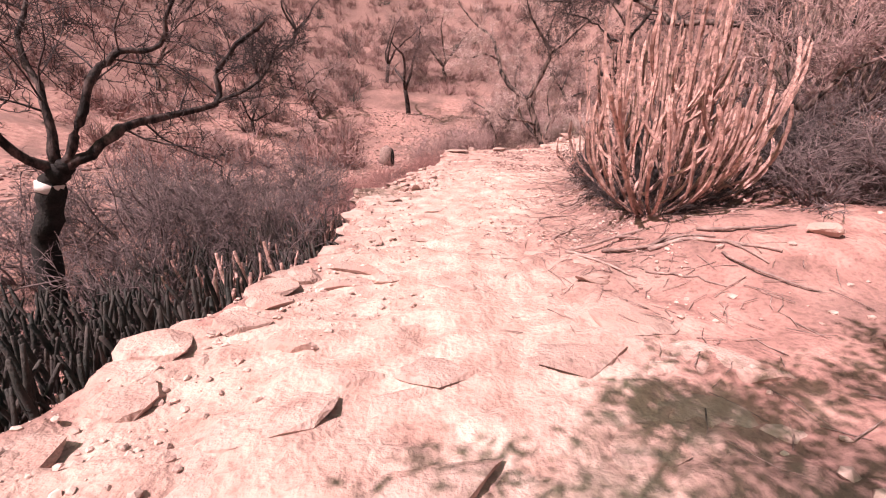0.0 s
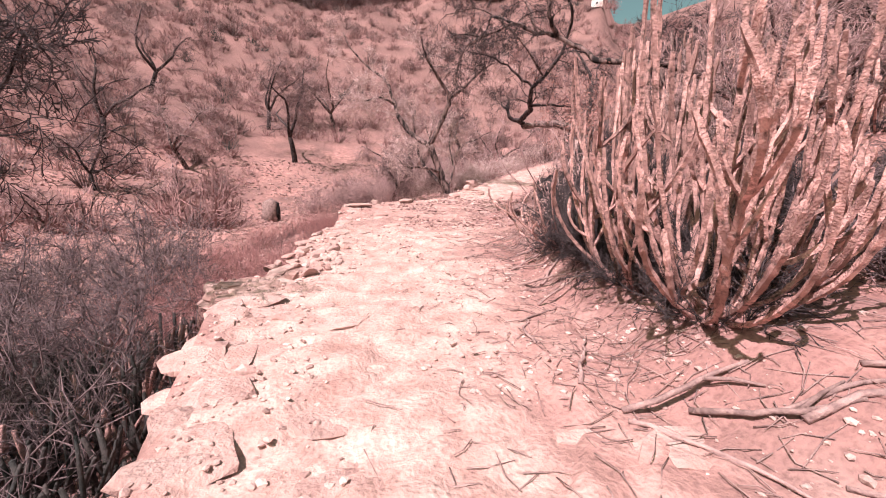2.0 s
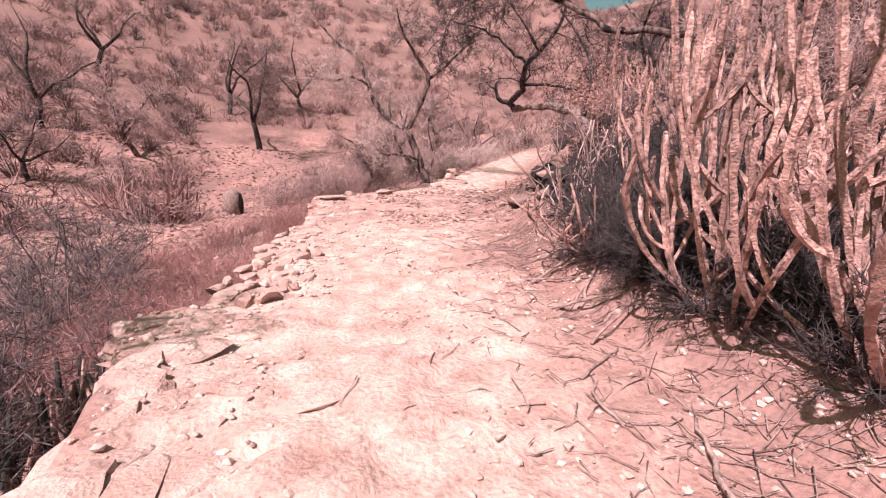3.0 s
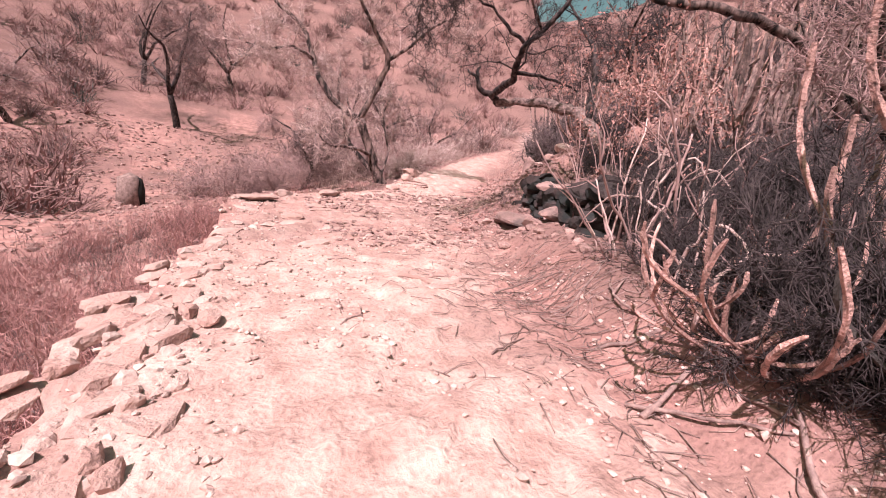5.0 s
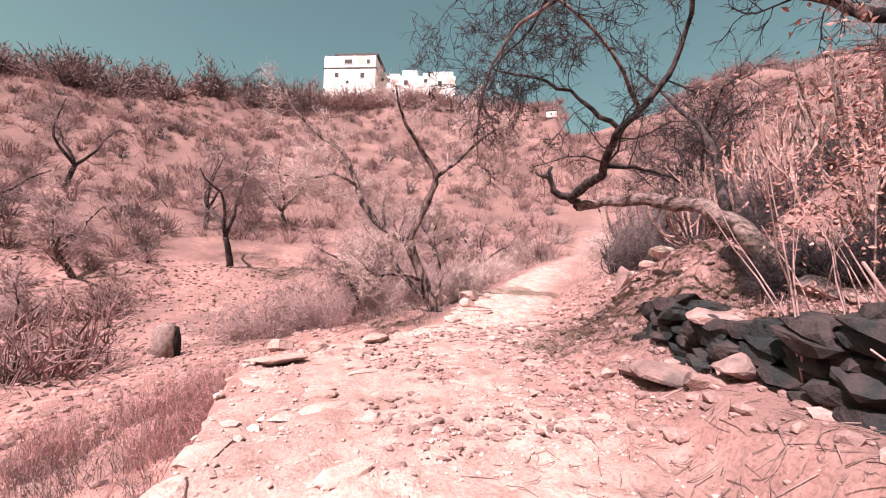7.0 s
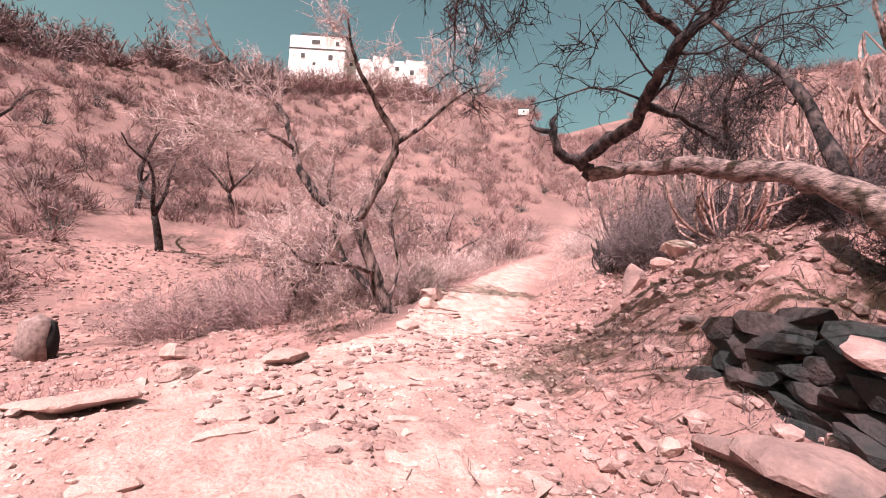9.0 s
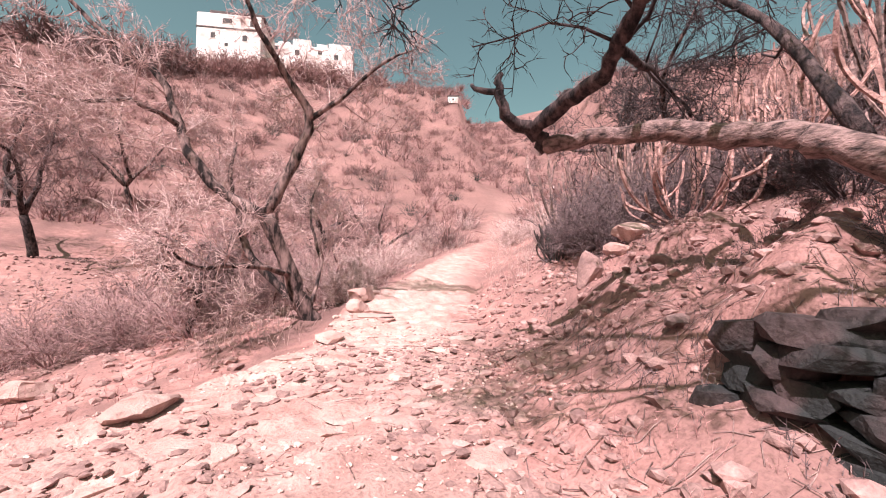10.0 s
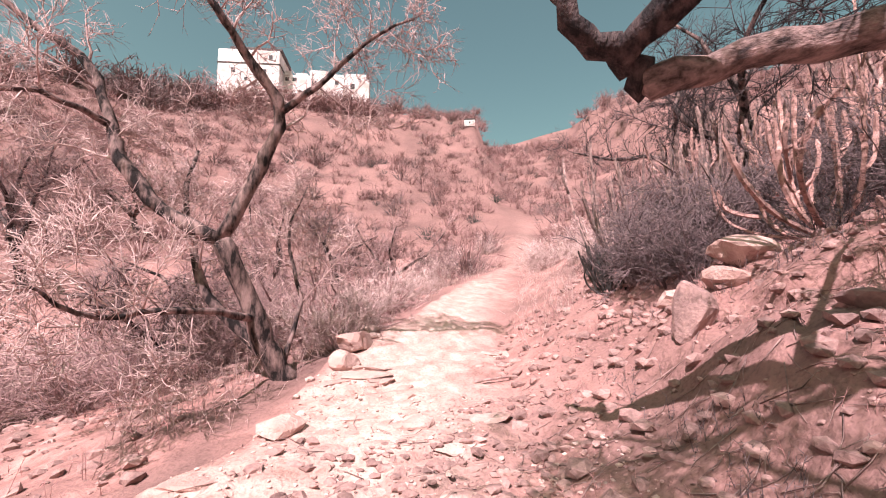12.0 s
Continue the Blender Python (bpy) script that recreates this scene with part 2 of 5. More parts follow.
def ground_height(x, y):
    x, y = np.asarray(x, float), np.asarray(y, float)
    xl, xr, zp = left_edge(y), right_edge(y), path_level(y)
    r = np.hypot(x - 1, y - 12)
    bowl = np.interp(r, [0, 8, 20, 24, 36, 60, 105, 118, 150, 220, 900], [-1.9, -1.9, -1.7, -1.0, 2.5, 14.5, 44.5, 46.5, 40, 22, 0])
    az = np.degrees(np.arctan2(x - 1, y - 12))
    bowl = bowl * (1 - (1 - np.interp(az, [-60, -28, -6, 4], [0.80, 0.82, 0.93, 1.0])) * step(r, 30, 60))
    rough = np.clip(r / 60, 0.1, 1.5)
    bowl = bowl + fbm(x / 14, y / 14, 5) * 3.0 * rough * step(r, 18, 50) + fbm(x / 2.2, y / 2.2, 9) * 0.35
    # gully and far bank on the left, under the retaining edge
    d = np.maximum(xl - x, 0)
    dp = d * np.interp(y, [16, 20], [1.0, 0.72])
    drop = np.interp(y, [-5, 0, 4.5, 5.5, 9, 12, 16.5, 18, 20, 25], [0.5, 0.5, 0.55, 0.9, 1.0, 0.8, 0.7, 0.35, 0.2, 0.1])
    zl = zp - drop * step(d, 0.0, 0.16) - 0.35 * dp + fbm(x / 1.3, y / 1.3, 21) * 0.22 * step(d, 0.1, 1.5)
    left = 0.5 * (zl + bowl + np.sqrt((zl - bowl) ** 2 + 0.3))
    left = zl + (left - zl) * step(d, 0.2, 2.0)
    # bank on the right, with the terrace that the dry wall holds
    e = np.maximum(x - xr, 0)
    slope = np.interp(y, [-5, 6, 11, 13.5, 14.5, 22, 30, 60], [0.1, 0.1, 0.2, 0.22, 0.5, 0.5, 0.4, 0.3])
    zr = zp + slope * np.minimum(e, 6) + 0.40 * np.maximum(e - 6, 0)
    zr = zr + 0.36 * step(e, 0.0, 0.9) * step(y, 2.8, 4.6) * (1 - step(y, 12.4, 14.2))
    zr = zr + 0.36 * step(e, 0.9, 1.9) * (1 - step(e, 3.3, 4.6)) * step(y, 14.6, 16.6) * (1 - step(y, 18.0, 19.2))
    q = (x - 5.74) * 0.94 - (y - 13.93) * 0.34
    zr = zr + 0.62 * step(q, 0.06, 0.3) * (1 - step(y, 14.5, 15.6)) * step(y, 11.2, 12.4)
    lv, gap = slabs(x * 1.5, y * 1.2 + 40, 33)
    ledge = ((lv - 0.4) * 0.22 - 0.05 * (1 - step(gap, 0.0, 0.12))) * step(e, 0.6, 3.0) * step(y, 11, 14)
    zr = zr + fbm(x / 1.1, y / 1.1, 41, 5) * 0.26 * step(e, 0.2, 2.5) + ledge
    right = np.where(e > 25, np.maximum(zr, bowl), zr)
    z = np.where(x < xl, left, np.where(x > xr, right, zp))
    # trodden path: bedded slabs, ruts and dust
    on = step(x - xl, -0.05, 0.25) * (1 - step(x - xr, -0.4, 0.8))
    lv, gap = slabs(x * 1.9 + fbm(x, y, 61) * 0.8, y * 2.6 + fbm(x, y, 63) * 0.8, 71)
    relief = (lv - 0.5) * 0.06 - 0.022 * (1 - step(gap, 0.0, 0.10)) + fbm(x * 1.6, y * 1.6, 81) * 0.05 + fbm(x * 6, y * 6, 91, 3) * 0.04
    near = 1 - step(r, 35, 60)
    return z + relief * near * (0.35 + 0.65 * on)


def gz(x, y):
    return float(ground_height(np.array([x]), np.array([y]))[0])


def spread_lines(lo, hi, fine, reach, growth):
    mid = list(np.arange(lo, hi, fine))
    a, b, s, before, after = lo, mid[-1], fine, [], []
    while a > -reach or b < reach:
        s = min(s * growth, 45)
        a, b = a - s, b + s
        before.append(a)
        after.append(b)
    return np.array(before[::-1] + mid + after)


def build_ground():
    gx, gy = spread_lines(-3.2, 9.5, 0.06, 900, 1.075), spread_lines(-1.0, 22.5, 0.065, 900, 1.075)
    X, Y = np.meshgrid(gx, gy)
    Z = ground_height(X, Y)
    nx, ny = len(gx), len(gy)
    v = np.stack([X.ravel(), Y.ravel(), Z.ravel()], 1)
    i = np.arange(nx * ny).reshape(ny, nx)
    f = np.stack([i[:-1, :-1].ravel(), i[:-1, 1:].ravel(), i[1:, 1:].ravel(), i[1:, :-1].ravel()], 1)
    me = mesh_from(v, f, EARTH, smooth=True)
    x, y = v[:, 0], v[:, 1]
    wob = fbm(x * 0.9, y * 0.9, 101) * 0.9
    on = step(x - left_edge(y) + wob * 0.3, -0.15, 0.3) * (1 - step(x - right_edge(y) + wob, -1.5, 0.3))
    # pale tone cut back from about y 12 to 20, so that stretch is darker
    on = on * (1 - 0.55 * step(y + wob * 2, 12.2, 14.5) * (1 - step(y + wob * 2, 18.2, 20.2)))
    at = me.attributes.new("trodden", "FLOAT", "POINT")
    at.data.foreach_set("value", (on * (1 - 0.7 * step(y + wob * 5, 25, 32)) * (1 - step(y + wob * 6, 38, 56))).astype(np.float32))
    r = np.hypot(x - 1, y - 12)
    wild = step(r + fbm(x / 6, y / 6, 111) * 14, 26, 44) * 0.85
    wild = np.maximum(wild, step(x - left_edge(y) + 2.0, -2.0, 0.0) * (x < left_edge(y)) * step(y, 20, 26) * 0.6)
    # bank: litter tone, with the bank's shade also put into the soil colour
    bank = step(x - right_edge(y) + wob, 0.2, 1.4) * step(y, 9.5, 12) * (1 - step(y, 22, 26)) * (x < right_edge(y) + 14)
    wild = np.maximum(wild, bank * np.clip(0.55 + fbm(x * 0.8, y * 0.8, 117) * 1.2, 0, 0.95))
    me.attributes.new("overgrown_shaded", "FLOAT", "POINT").data.foreach_set("value", wild.astype(np.float32))
    ob = new("ground", me)
    return tagged(ob, "dry pink earth hillside with a pale trodden rocky path", "ground", kind="structure")


# ---------------------------------------------------------------- mesh helpers
def mesh_from(v, f, mat, smooth=False):
    """A mesh from arrays of places and of faces that all have the same number of corners."""
    me = bpy.data.meshes.new("mesh")
    k = f.shape[1]
    me.vertices.add(len(v))
    me.vertices.foreach_set("co", np.ascontiguousarray(v, np.float32).ravel())
    me.loops.add(f.size)
    me.loops.foreach_set("vertex_index", np.ascontiguousarray(f, np.int32).ravel())
    me.polygons.add(len(f))
    me.polygons.foreach_set("loop_start", np.arange(0, f.size, k, dtype=np.int32))
    me.polygons.foreach_set("use_smooth", np.full(len(f), smooth))
    me.update(calc_edges=True)
    me.validate()
    me.materials.append(mat)
    return me


class Tubes:
    """Collects tapered tubes (branches, stems, sticks) into one mesh of triangles."""

    def __init__(self):
        self.v, self.f, self.n, self.lines = [], [], 0, []

    def add(self, pts, radii, sides=4, rib=0.0, twist=0.0):
        p = np.asarray(pts, float)
        r = np.asarray(radii, float)
        t = np.gradient(p, axis=0)
        t /= np.linalg.norm(t, axis=1)[:, None] + 1e-9
        ref = np.array([0.31, 0.17, 0.93]) if abs(t[0, 2]) < 0.8 else np.array([0.95, 0.3, 0.05])
        u = np.cross(t, ref)
        u /= np.linalg.norm(u, axis=1)[:, None] + 1e-9
        w = np.cross(t, u)
        a = np.arange(sides) * 2 * np.pi / sides
        rr = r[:, None] * (1 + rib * np.where(np.arange(sides) % 2, 1, -1))[None, :]
        ang = a[None, :] + twist * np.arange(len(p))[:, None]
        ring = p[:, None, :] + rr[:, :, None] * (np.cos(ang)[:, :, None] * u[:, None, :] + np.sin(ang)[:, :, None] * w[:, None, :])
        self.lines.append(p)
        m = len(p)
        verts = np.concatenate([ring.reshape(-1, 3), p[:1], p[-1:] + t[-1:] * r[-1] * 0.6])
        i = np.arange(m * sides).reshape(m, sides)
        j = np.roll(i, -1, 1)
        q0, q1, q2, q3 = i[:-1].ravel(), j[:-1].ravel(), j[1:].ravel(), i[1:].ravel()
        cap0 = np.stack([j[0], i[0], np.full(sides, m * sides)], 1)
        cap1 = np.stack([i[-1], j[-1], np.full(sides, m * sides + 1)], 1)
        f = np.concatenate([np.stack([q0, q1, q2], 1), np.stack([q0, q2, q3], 1), cap0, cap1])
        self.v.append(verts)
        self.f.append(f + self.n)
        self.n += len(verts)

    def fringe(self, rng, count, length, width, droop=0.0, spread=0.8, sub=2):
        """Fine straight twigs all along the tubes that are there, and finer ones on those."""
        p0 = np.concatenate([q[:-1] for q in self.lines])
        p1 = np.concatenate([q[1:] for q in self.lines])
        w = np.linalg.norm(p1 - p0, axis=1)
        k = rng.choice(len(w), count, p=w / w.sum())
        base = p0[k] + (p1[k] - p0[k]) * rng.random(count)[:, None]
        axis = (p1[k] - p0[k]) / (w[k][:, None] + 1e-9)
        d = axis * 0.7 + rng.normal(0, spread * 0.6, (count, 3)) + np.array([0, 0, -droop])
        d = d / np.linalg.norm(d, axis=1)[:, None]
        tip = base + d * (length * rng.uniform(0.4, 1.15, count))[:, None]
        bs, ts, ws = [base], [tip], [np.full(count, width)]
        for _ in range(sub):
            s = base + (tip - base) * rng.uniform(0.25, 0.9, count)[:, None]
            e = d + rng.normal(0, spread * 0.6, (count, 3)) + np.array([0, 0, -droop])
            e = e / np.linalg.norm(e, axis=1)[:, None]
            bs.append(s)
            ts.append(s + e * (length * rng.uniform(0.25, 0.6, count))[:, None])
            ws.append(np.full(count, width * 0.75))
        v, f = spike_arrays(np.concatenate(bs), np.concatenate(ts), np.concatenate(ws))
        self.v.append(v)
        self.f.append(f + self.n)
        self.n += len(v)

    def arrays(self):
        return np.concatenate(self.v), np.concatenate(self.f)

    def mesh(self, mat, smooth=True):
        return mesh_from(*self.arrays(), mat, smooth)


def unit(v):
    v = np.asarray(v, float)
    return v / (np.linalg.norm(v) + 1e-9)


def wander(rng, p, d, length, segs, bend, lift=0.0):
    """A crooked line from p along d."""
    pts, d = [np.asarray(p, float)], unit(d)
    for _ in range(segs):
        d = unit(d + rng.normal(0, bend, 3) + np.array([0, 0, lift]))
        pts.append(pts[-1] + d * length / segs)
    return pts


def sprout(T, rng, pts, r0, r1, count, length, depth, bend=0.22, lift=0.02, start=0.15, sides=4, thin=0.0035, spread=0.9):
    """Side branches along a line, each with its own side branches."""
    pts = np.asarray(pts, float)
    n = len(pts) - 1
    for k in range(count):
        s = start + (1 - start) * (k + rng.random()) / count
        i = min(int(s * n), n - 1)
        p = pts[i] + (pts[i + 1] - pts[i]) * (s * n - i)
        axis = unit(pts[i + 1] - pts[i])
        side = unit(np.cross(axis, rng.normal(0, 1, 3)))
        d = unit(axis * (1.0 - 0.4 * spread) + side * spread)
        ln = length * rng.uniform(0.55, 1.2) * (1.1 - 0.5 * s)
        rb = max((r0 + (r1 - r0) * s) * rng.uniform(0.35, 0.6), thin)
        segs = 4 if depth > 0 else 3
        q = wander(rng, p, d, ln, segs, bend, lift)
        T.add(q, np.linspace(rb, max(rb * 0.35, thin * 0.7), segs + 1), sides if rb > 0.012 else 3)
        if depth > 0:
            sprout(T, rng, q, rb, rb * 0.35, max(3, int(count * 0.6)), ln * 0.55, depth - 1, bend * 1.1, lift, 0.2, sides, thin, spread)


def part(name, me, parent, label=""):
    ob = new(name, me)
    ob.parent = parent
    return tagged(ob, label)


def thing(name, label, category, x=0.0, y=0.0, z=0.0, group="", kind=""):
    ob = new(name)
    ob.location = (x, y, z)
    return tagged(ob, label, category, group, kind)


def local(pts, base):
    return [np.asarray(p, float) - np.asarray(base, float) for p in pts]


def rock_arrays(rng, sub=2, cuts=7):
    """A broken boulder about 1 m across: a ball cut flat by some planes."""
    bm = bmesh.new()
    bmesh.ops.create_icosphere(bm, subdivisions=sub, radius=0.62)
    v = np.array([q.co[:] for q in bm.verts])
    f = np.array([[w.index for w in t.verts] for t in bm.faces])
    bm.free()
    for _ in range(cuts):
        n = unit(rng.normal(0, 1, 3))
        d = v @ n - rng.uniform(0.28, 0.46)
        v = v - np.maximum(d, 0)[:, None] * n[None, :]
    v += rng.normal(0, 0.012, v.shape)
    return v, f


def scatter(variants, places, mat, smooth=False):
    """Many small pieces in one mesh: variants of (places, triangles), and rows of x, y, z, turn, scale, tilt."""
    vs, fs, n = [], [], 0
    for k, (x, y, z, turn, sc, tilt) in enumerate(places):
        v, f = variants[k % len(variants)]
        c, s = math.cos(turn), math.sin(turn)
        ct, st = math.cos(tilt), math.sin(tilt)
        m = np.array([[c, -s, 0], [s, c, 0], [0, 0, 1]]) @ np.array([[1, 0, 0], [0, ct, -st], [0, st, ct]])
        sc = np.asarray(sc, float)
        vs.append((v * sc) @ m.T + np.array([x, y, z]))
        fs.append(f + n)
        n += len(v)
    return mesh_from(np.concatenate(vs), np.concatenate(fs), mat, smooth)


def spikes(base, tip, width, mat):
    """Thin three-sided stalks from base to tip, all in one mesh."""
    base, tip, width = np.asarray(base, float), np.asarray(tip, float), np.asarray(width, float)
    return mesh_from(*spike_arrays(base, tip, width), mat)


def spike_arrays(base, tip, width):
    d = tip - base
    d /= np.linalg.norm(d, axis=1)[:, None] + 1e-9
    ref = np.where(np.abs(d[:, 2:3]) < 0.8, np.array([[0.1, 0.2, 0.97]]), np.array([[0.97, 0.2, 0.1]]))
    u = np.cross(d, ref)
    u /= np.linalg.norm(u, axis=1)[:, None] + 1e-9
    w = np.cross(d, u)
    ring = [base + (math.cos(a) * u + math.sin(a) * w) * width[:, None] for a in (0.3, 2.4, 4.5)]
    v = np.stack(ring + [tip], 1).reshape(-1, 3)
    i = np.arange(len(base))[:, None] * 4
    f = np.concatenate([i + np.array([[0, 1, 3]]), i + np.array([[1, 2, 3]]), i + np.array([[2, 0, 3]])])
    return v, f


def fuzz_bush(rng, mains=9, twigs=110, flat=0.8, width=0.012, short=0.18, long=0.46):
    """A leafless bush about 1 m in radius, as arrays: bare stems and many fine twigs."""
    a, e = rng.uniform(0, 2 * np.pi, mains), rng.uniform(0.35, 1.5, mains)
    ln = rng.uniform(0.6, 1.1, mains)
    tip = np.stack([np.cos(a) * np.cos(e) * ln, np.sin(a) * np.cos(e) * ln, np.sin(e) * ln * flat + 0.05], 1)
    base = np.stack([np.cos(a) * 0.06, np.sin(a) * 0.06, np.full(mains, -0.12)], 1)
    u = rng.normal(0, 1, (twigs, 3))
    u /= np.linalg.norm(u, axis=1)[:, None]
    u[:, 2] = np.abs(u[:, 2])
    b = u * (rng.random(twigs) ** 0.45)[:, None] * np.array([0.85, 0.85, flat * 0.95]) * (0.75 + 0.35 * np.sin(3 * np.arctan2(u[:, 1], u[:, 0]) + rng.uniform(0, 6)))[:, None]
    d = u * 0.5 + rng.normal(0, 0.55, (twigs, 3)) + np.array([0, 0, 0.25])
    d = d / np.linalg.norm(d, axis=1)[:, None] * rng.uniform(short, long, twigs)[:, None]
    return spike_arrays(np.concatenate([base, b]), np.concatenate([tip, b + d]), np.concatenate([np.full(mains, width * 2.2), np.full(twigs, width)]))


def smooth_line(pts, per=4):
    """A rounded line through the given points."""
    p = np.asarray(pts, float)
    p = np.concatenate([[2 * p[0] - p[1]], p, [2 * p[-1] - p[-2]]])
    out = []
    for i in range(1, len(p) - 2):
        for k in range(per):
            t = k / per
            out.append(0.5 * (2 * p[i] + (p[i + 1] - p[i - 1]) * t + (2 * p[i - 1] - 5 * p[i] + 4 * p[i + 1] - p[i + 2]) * t * t + (3 * p[i] - p[i - 1] - 3 * p[i + 1] + p[i + 2]) * t ** 3))
    return out + [p[-2]]


def guided_tree(label, base, limbs, seed, bark, twig, count=10, length=1.3, depth=2, bend=0.22, lift=0.02, skip=0, thin=0.0035, fine=6000, fl=0.5, fw=0.005, droop=0.0, barks=None):
    """A bare tree whose main limbs follow given lines; the finer branches grow at random from them."""
    rng = np.random.default_rng(seed)
    tree = thing("tree", label, "tree", *base)
    crown = Tubes()
    for k, (pts, r0, r1) in enumerate(limbs):
        q = np.array(smooth_line(local(pts, base), 4))
        q[1:-1] += rng.normal(0, 0.016, q[1:-1].shape)
        T = Tubes()
        rad = np.linspace(r0, r1, len(q)) * rng.uniform(0.88, 1.14, len(q))
        if k == 0:
            rad[0] *= 1.25
        T.add(q, rad, 9 if r0 > 0.05 else 6, 0.06)
        part("trunk" if k == 0 else "limb", T.mesh(barks.get(k, bark) if barks else bark), tree)
        if k >= skip:
            sprout(crown, rng, q, r0 * 0.6, r1 * 0.6, count, length, depth, bend, lift, 0.25, 4, thin)
    crown.fringe(rng, fine, fl, fw, droop)
    part("crown", crown.mesh(twig), tree, "bare fine twigs")
    return tree


def free_tree(label, x, y, height, seed, bark, twig, trunks=3, count=7, lean=0.35, group="", fine=1600, fw=0.006):
    """A bare many-stemmed thorn tree."""
    rng = np.random.default_rng(seed)
    tree = thing("tree", label, "tree", x, y, gz(x, y) - 0.05, group)
    T, crown = Tubes(), Tubes()
    root = wander(rng, (0, 0, -0.2), (rng.normal(0, 0.15), rng.normal(0, 0.15), 1), height * 0.3, 4, 0.12)
    T.add(root, np.linspace(height * 0.032, height * 0.024, 5), 8, 0.05)
    part("trunk", T.mesh(bark), tree)
    for k in range(trunks):
        a = 2 * np.pi * (k + rng.uniform(-0.3, 0.3)) / trunks
        limb = wander(rng, root[-1], (math.cos(a) * lean * 2, math.sin(a) * lean * 2, 1), height * rng.uniform(0.6, 0.8), 7, 0.2, 0.03)
        L = Tubes()
        L.add(limb, np.linspace(height * 0.019, height * 0.004, 8), 6)
        part("limb", L.mesh(bark), tree)
        sprout(crown, rng, limb, height * 0.01, height * 0.003, count, height * 0.34, 1, 0.25, 0.03, 0.15, 4, height * 0.0018)
    crown.fringe(rng, fine, height * 0.13, fw)
    part("crown", crown.mesh(twig), tree, "bare fine twigs")
    return tree


def cactus_stem(rng, start, out, reach, height, radius, curl=1.8):
    """A five-ribbed stem, knobbed all along and pinched at its joints, that leaves the clump outwards and turns upright."""
    T = Tubes()
    n = int(np.clip(height * 20, 12, 36))
    s = np.linspace(0, 1, n)
    side = np.array([-out[1], out[0], 0]) * rng.normal(0, 0.16)
    p = np.asarray(start)[None, :] + out[None, :] * (reach * (1 - (1 - s) ** curl))[:, None] + side[None, :] * (s * (1 - s) * 4 * reach)[:, None]
    p[:, 2] += height * s ** rng.uniform(1.0, 1.35)
    wob = np.cumsum(rng.normal(0, 0.005, (n, 3)), 0) * np.linspace(0, 1, n)[:, None]
    p += wob - np.array([0, 0, 1]) * wob[:, 2:3]
    joint = np.abs(np.sin(s * height * 4.4 + rng.uniform(0, 3))) ** 0.5
    knob = 1 + 0.11 * np.where(np.arange(n) % 2, 1, -1) + rng.normal(0, 0.05, n)
    rad = radius * (0.86 + 0.14 * joint) * knob * np.linspace(0.85, 1.04, n)
    rad[-2] *= 0.9
    rad[-1] *= 0.55
    T.add(p, rad, 8, 0.2, rng.uniform(-0.05, 0.05))
    return T, p[np.linspace(0, n - 1, 17).astype(int)]


def cactus_clump(label, x, y, count, height, reach, seed, mat, radius=0.042, curl=1.8, group="", base=0.28, lowest=0.5, thorny=True, forks=0.62, under=900, bush=0.5):
    rng = np.random.default_rng(seed)
    clump = thing("cactus", label, "cactus", x, y, gz(x, y) - 0.05, group)
    lines = []
    for k in range(count):
        a = rng.uniform(0, 2 * np.pi)
        out = np.array([math.cos(a), math.sin(a), 0.0])
        u = math.sqrt((k + 0.5) / count)
        if len(lines) > 6 and rng.random() < forks:
            src = lines[rng.integers(0, len(lines))]
            start = src[rng.integers(2, 13)]
            T, p = cactus_stem(rng, start, unit(out + np.array([start[0], start[1], 0]) * 1.2), reach * rng.uniform(0.12, 0.42),
                               max(min(height * rng.uniform(0.12, 0.42), height * 1.05 - start[2]), 0.22), radius * rng.uniform(0.75, 1.2), curl)
        else:
            T, p = cactus_stem(rng, out * base * rng.random(), out, reach * u * rng.uniform(0.8, 1.1), height * (rng.uniform(lowest, 1.0) * (1.05 - 0.3 * u)), radius * rng.uniform(0.75, 1.2), curl)
            lines.append(p)
        part("stem", T.mesh(mat, False), clump)
    # near-black twigs stand in for the dark shade inside the clump's foot
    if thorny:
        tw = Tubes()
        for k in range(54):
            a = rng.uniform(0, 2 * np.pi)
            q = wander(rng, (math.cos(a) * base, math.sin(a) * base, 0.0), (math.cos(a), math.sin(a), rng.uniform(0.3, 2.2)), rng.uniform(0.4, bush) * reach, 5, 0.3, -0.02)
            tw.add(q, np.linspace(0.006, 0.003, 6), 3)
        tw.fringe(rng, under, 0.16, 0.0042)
        tagged(part("undergrowth", tw.mesh(DARKTWIG), clump, "dead twigs tangled round the foot, near black for the hollow's shade"), kind="stuff")
    return clump


# ---------------------------------------------------------------- the ground
build_ground()

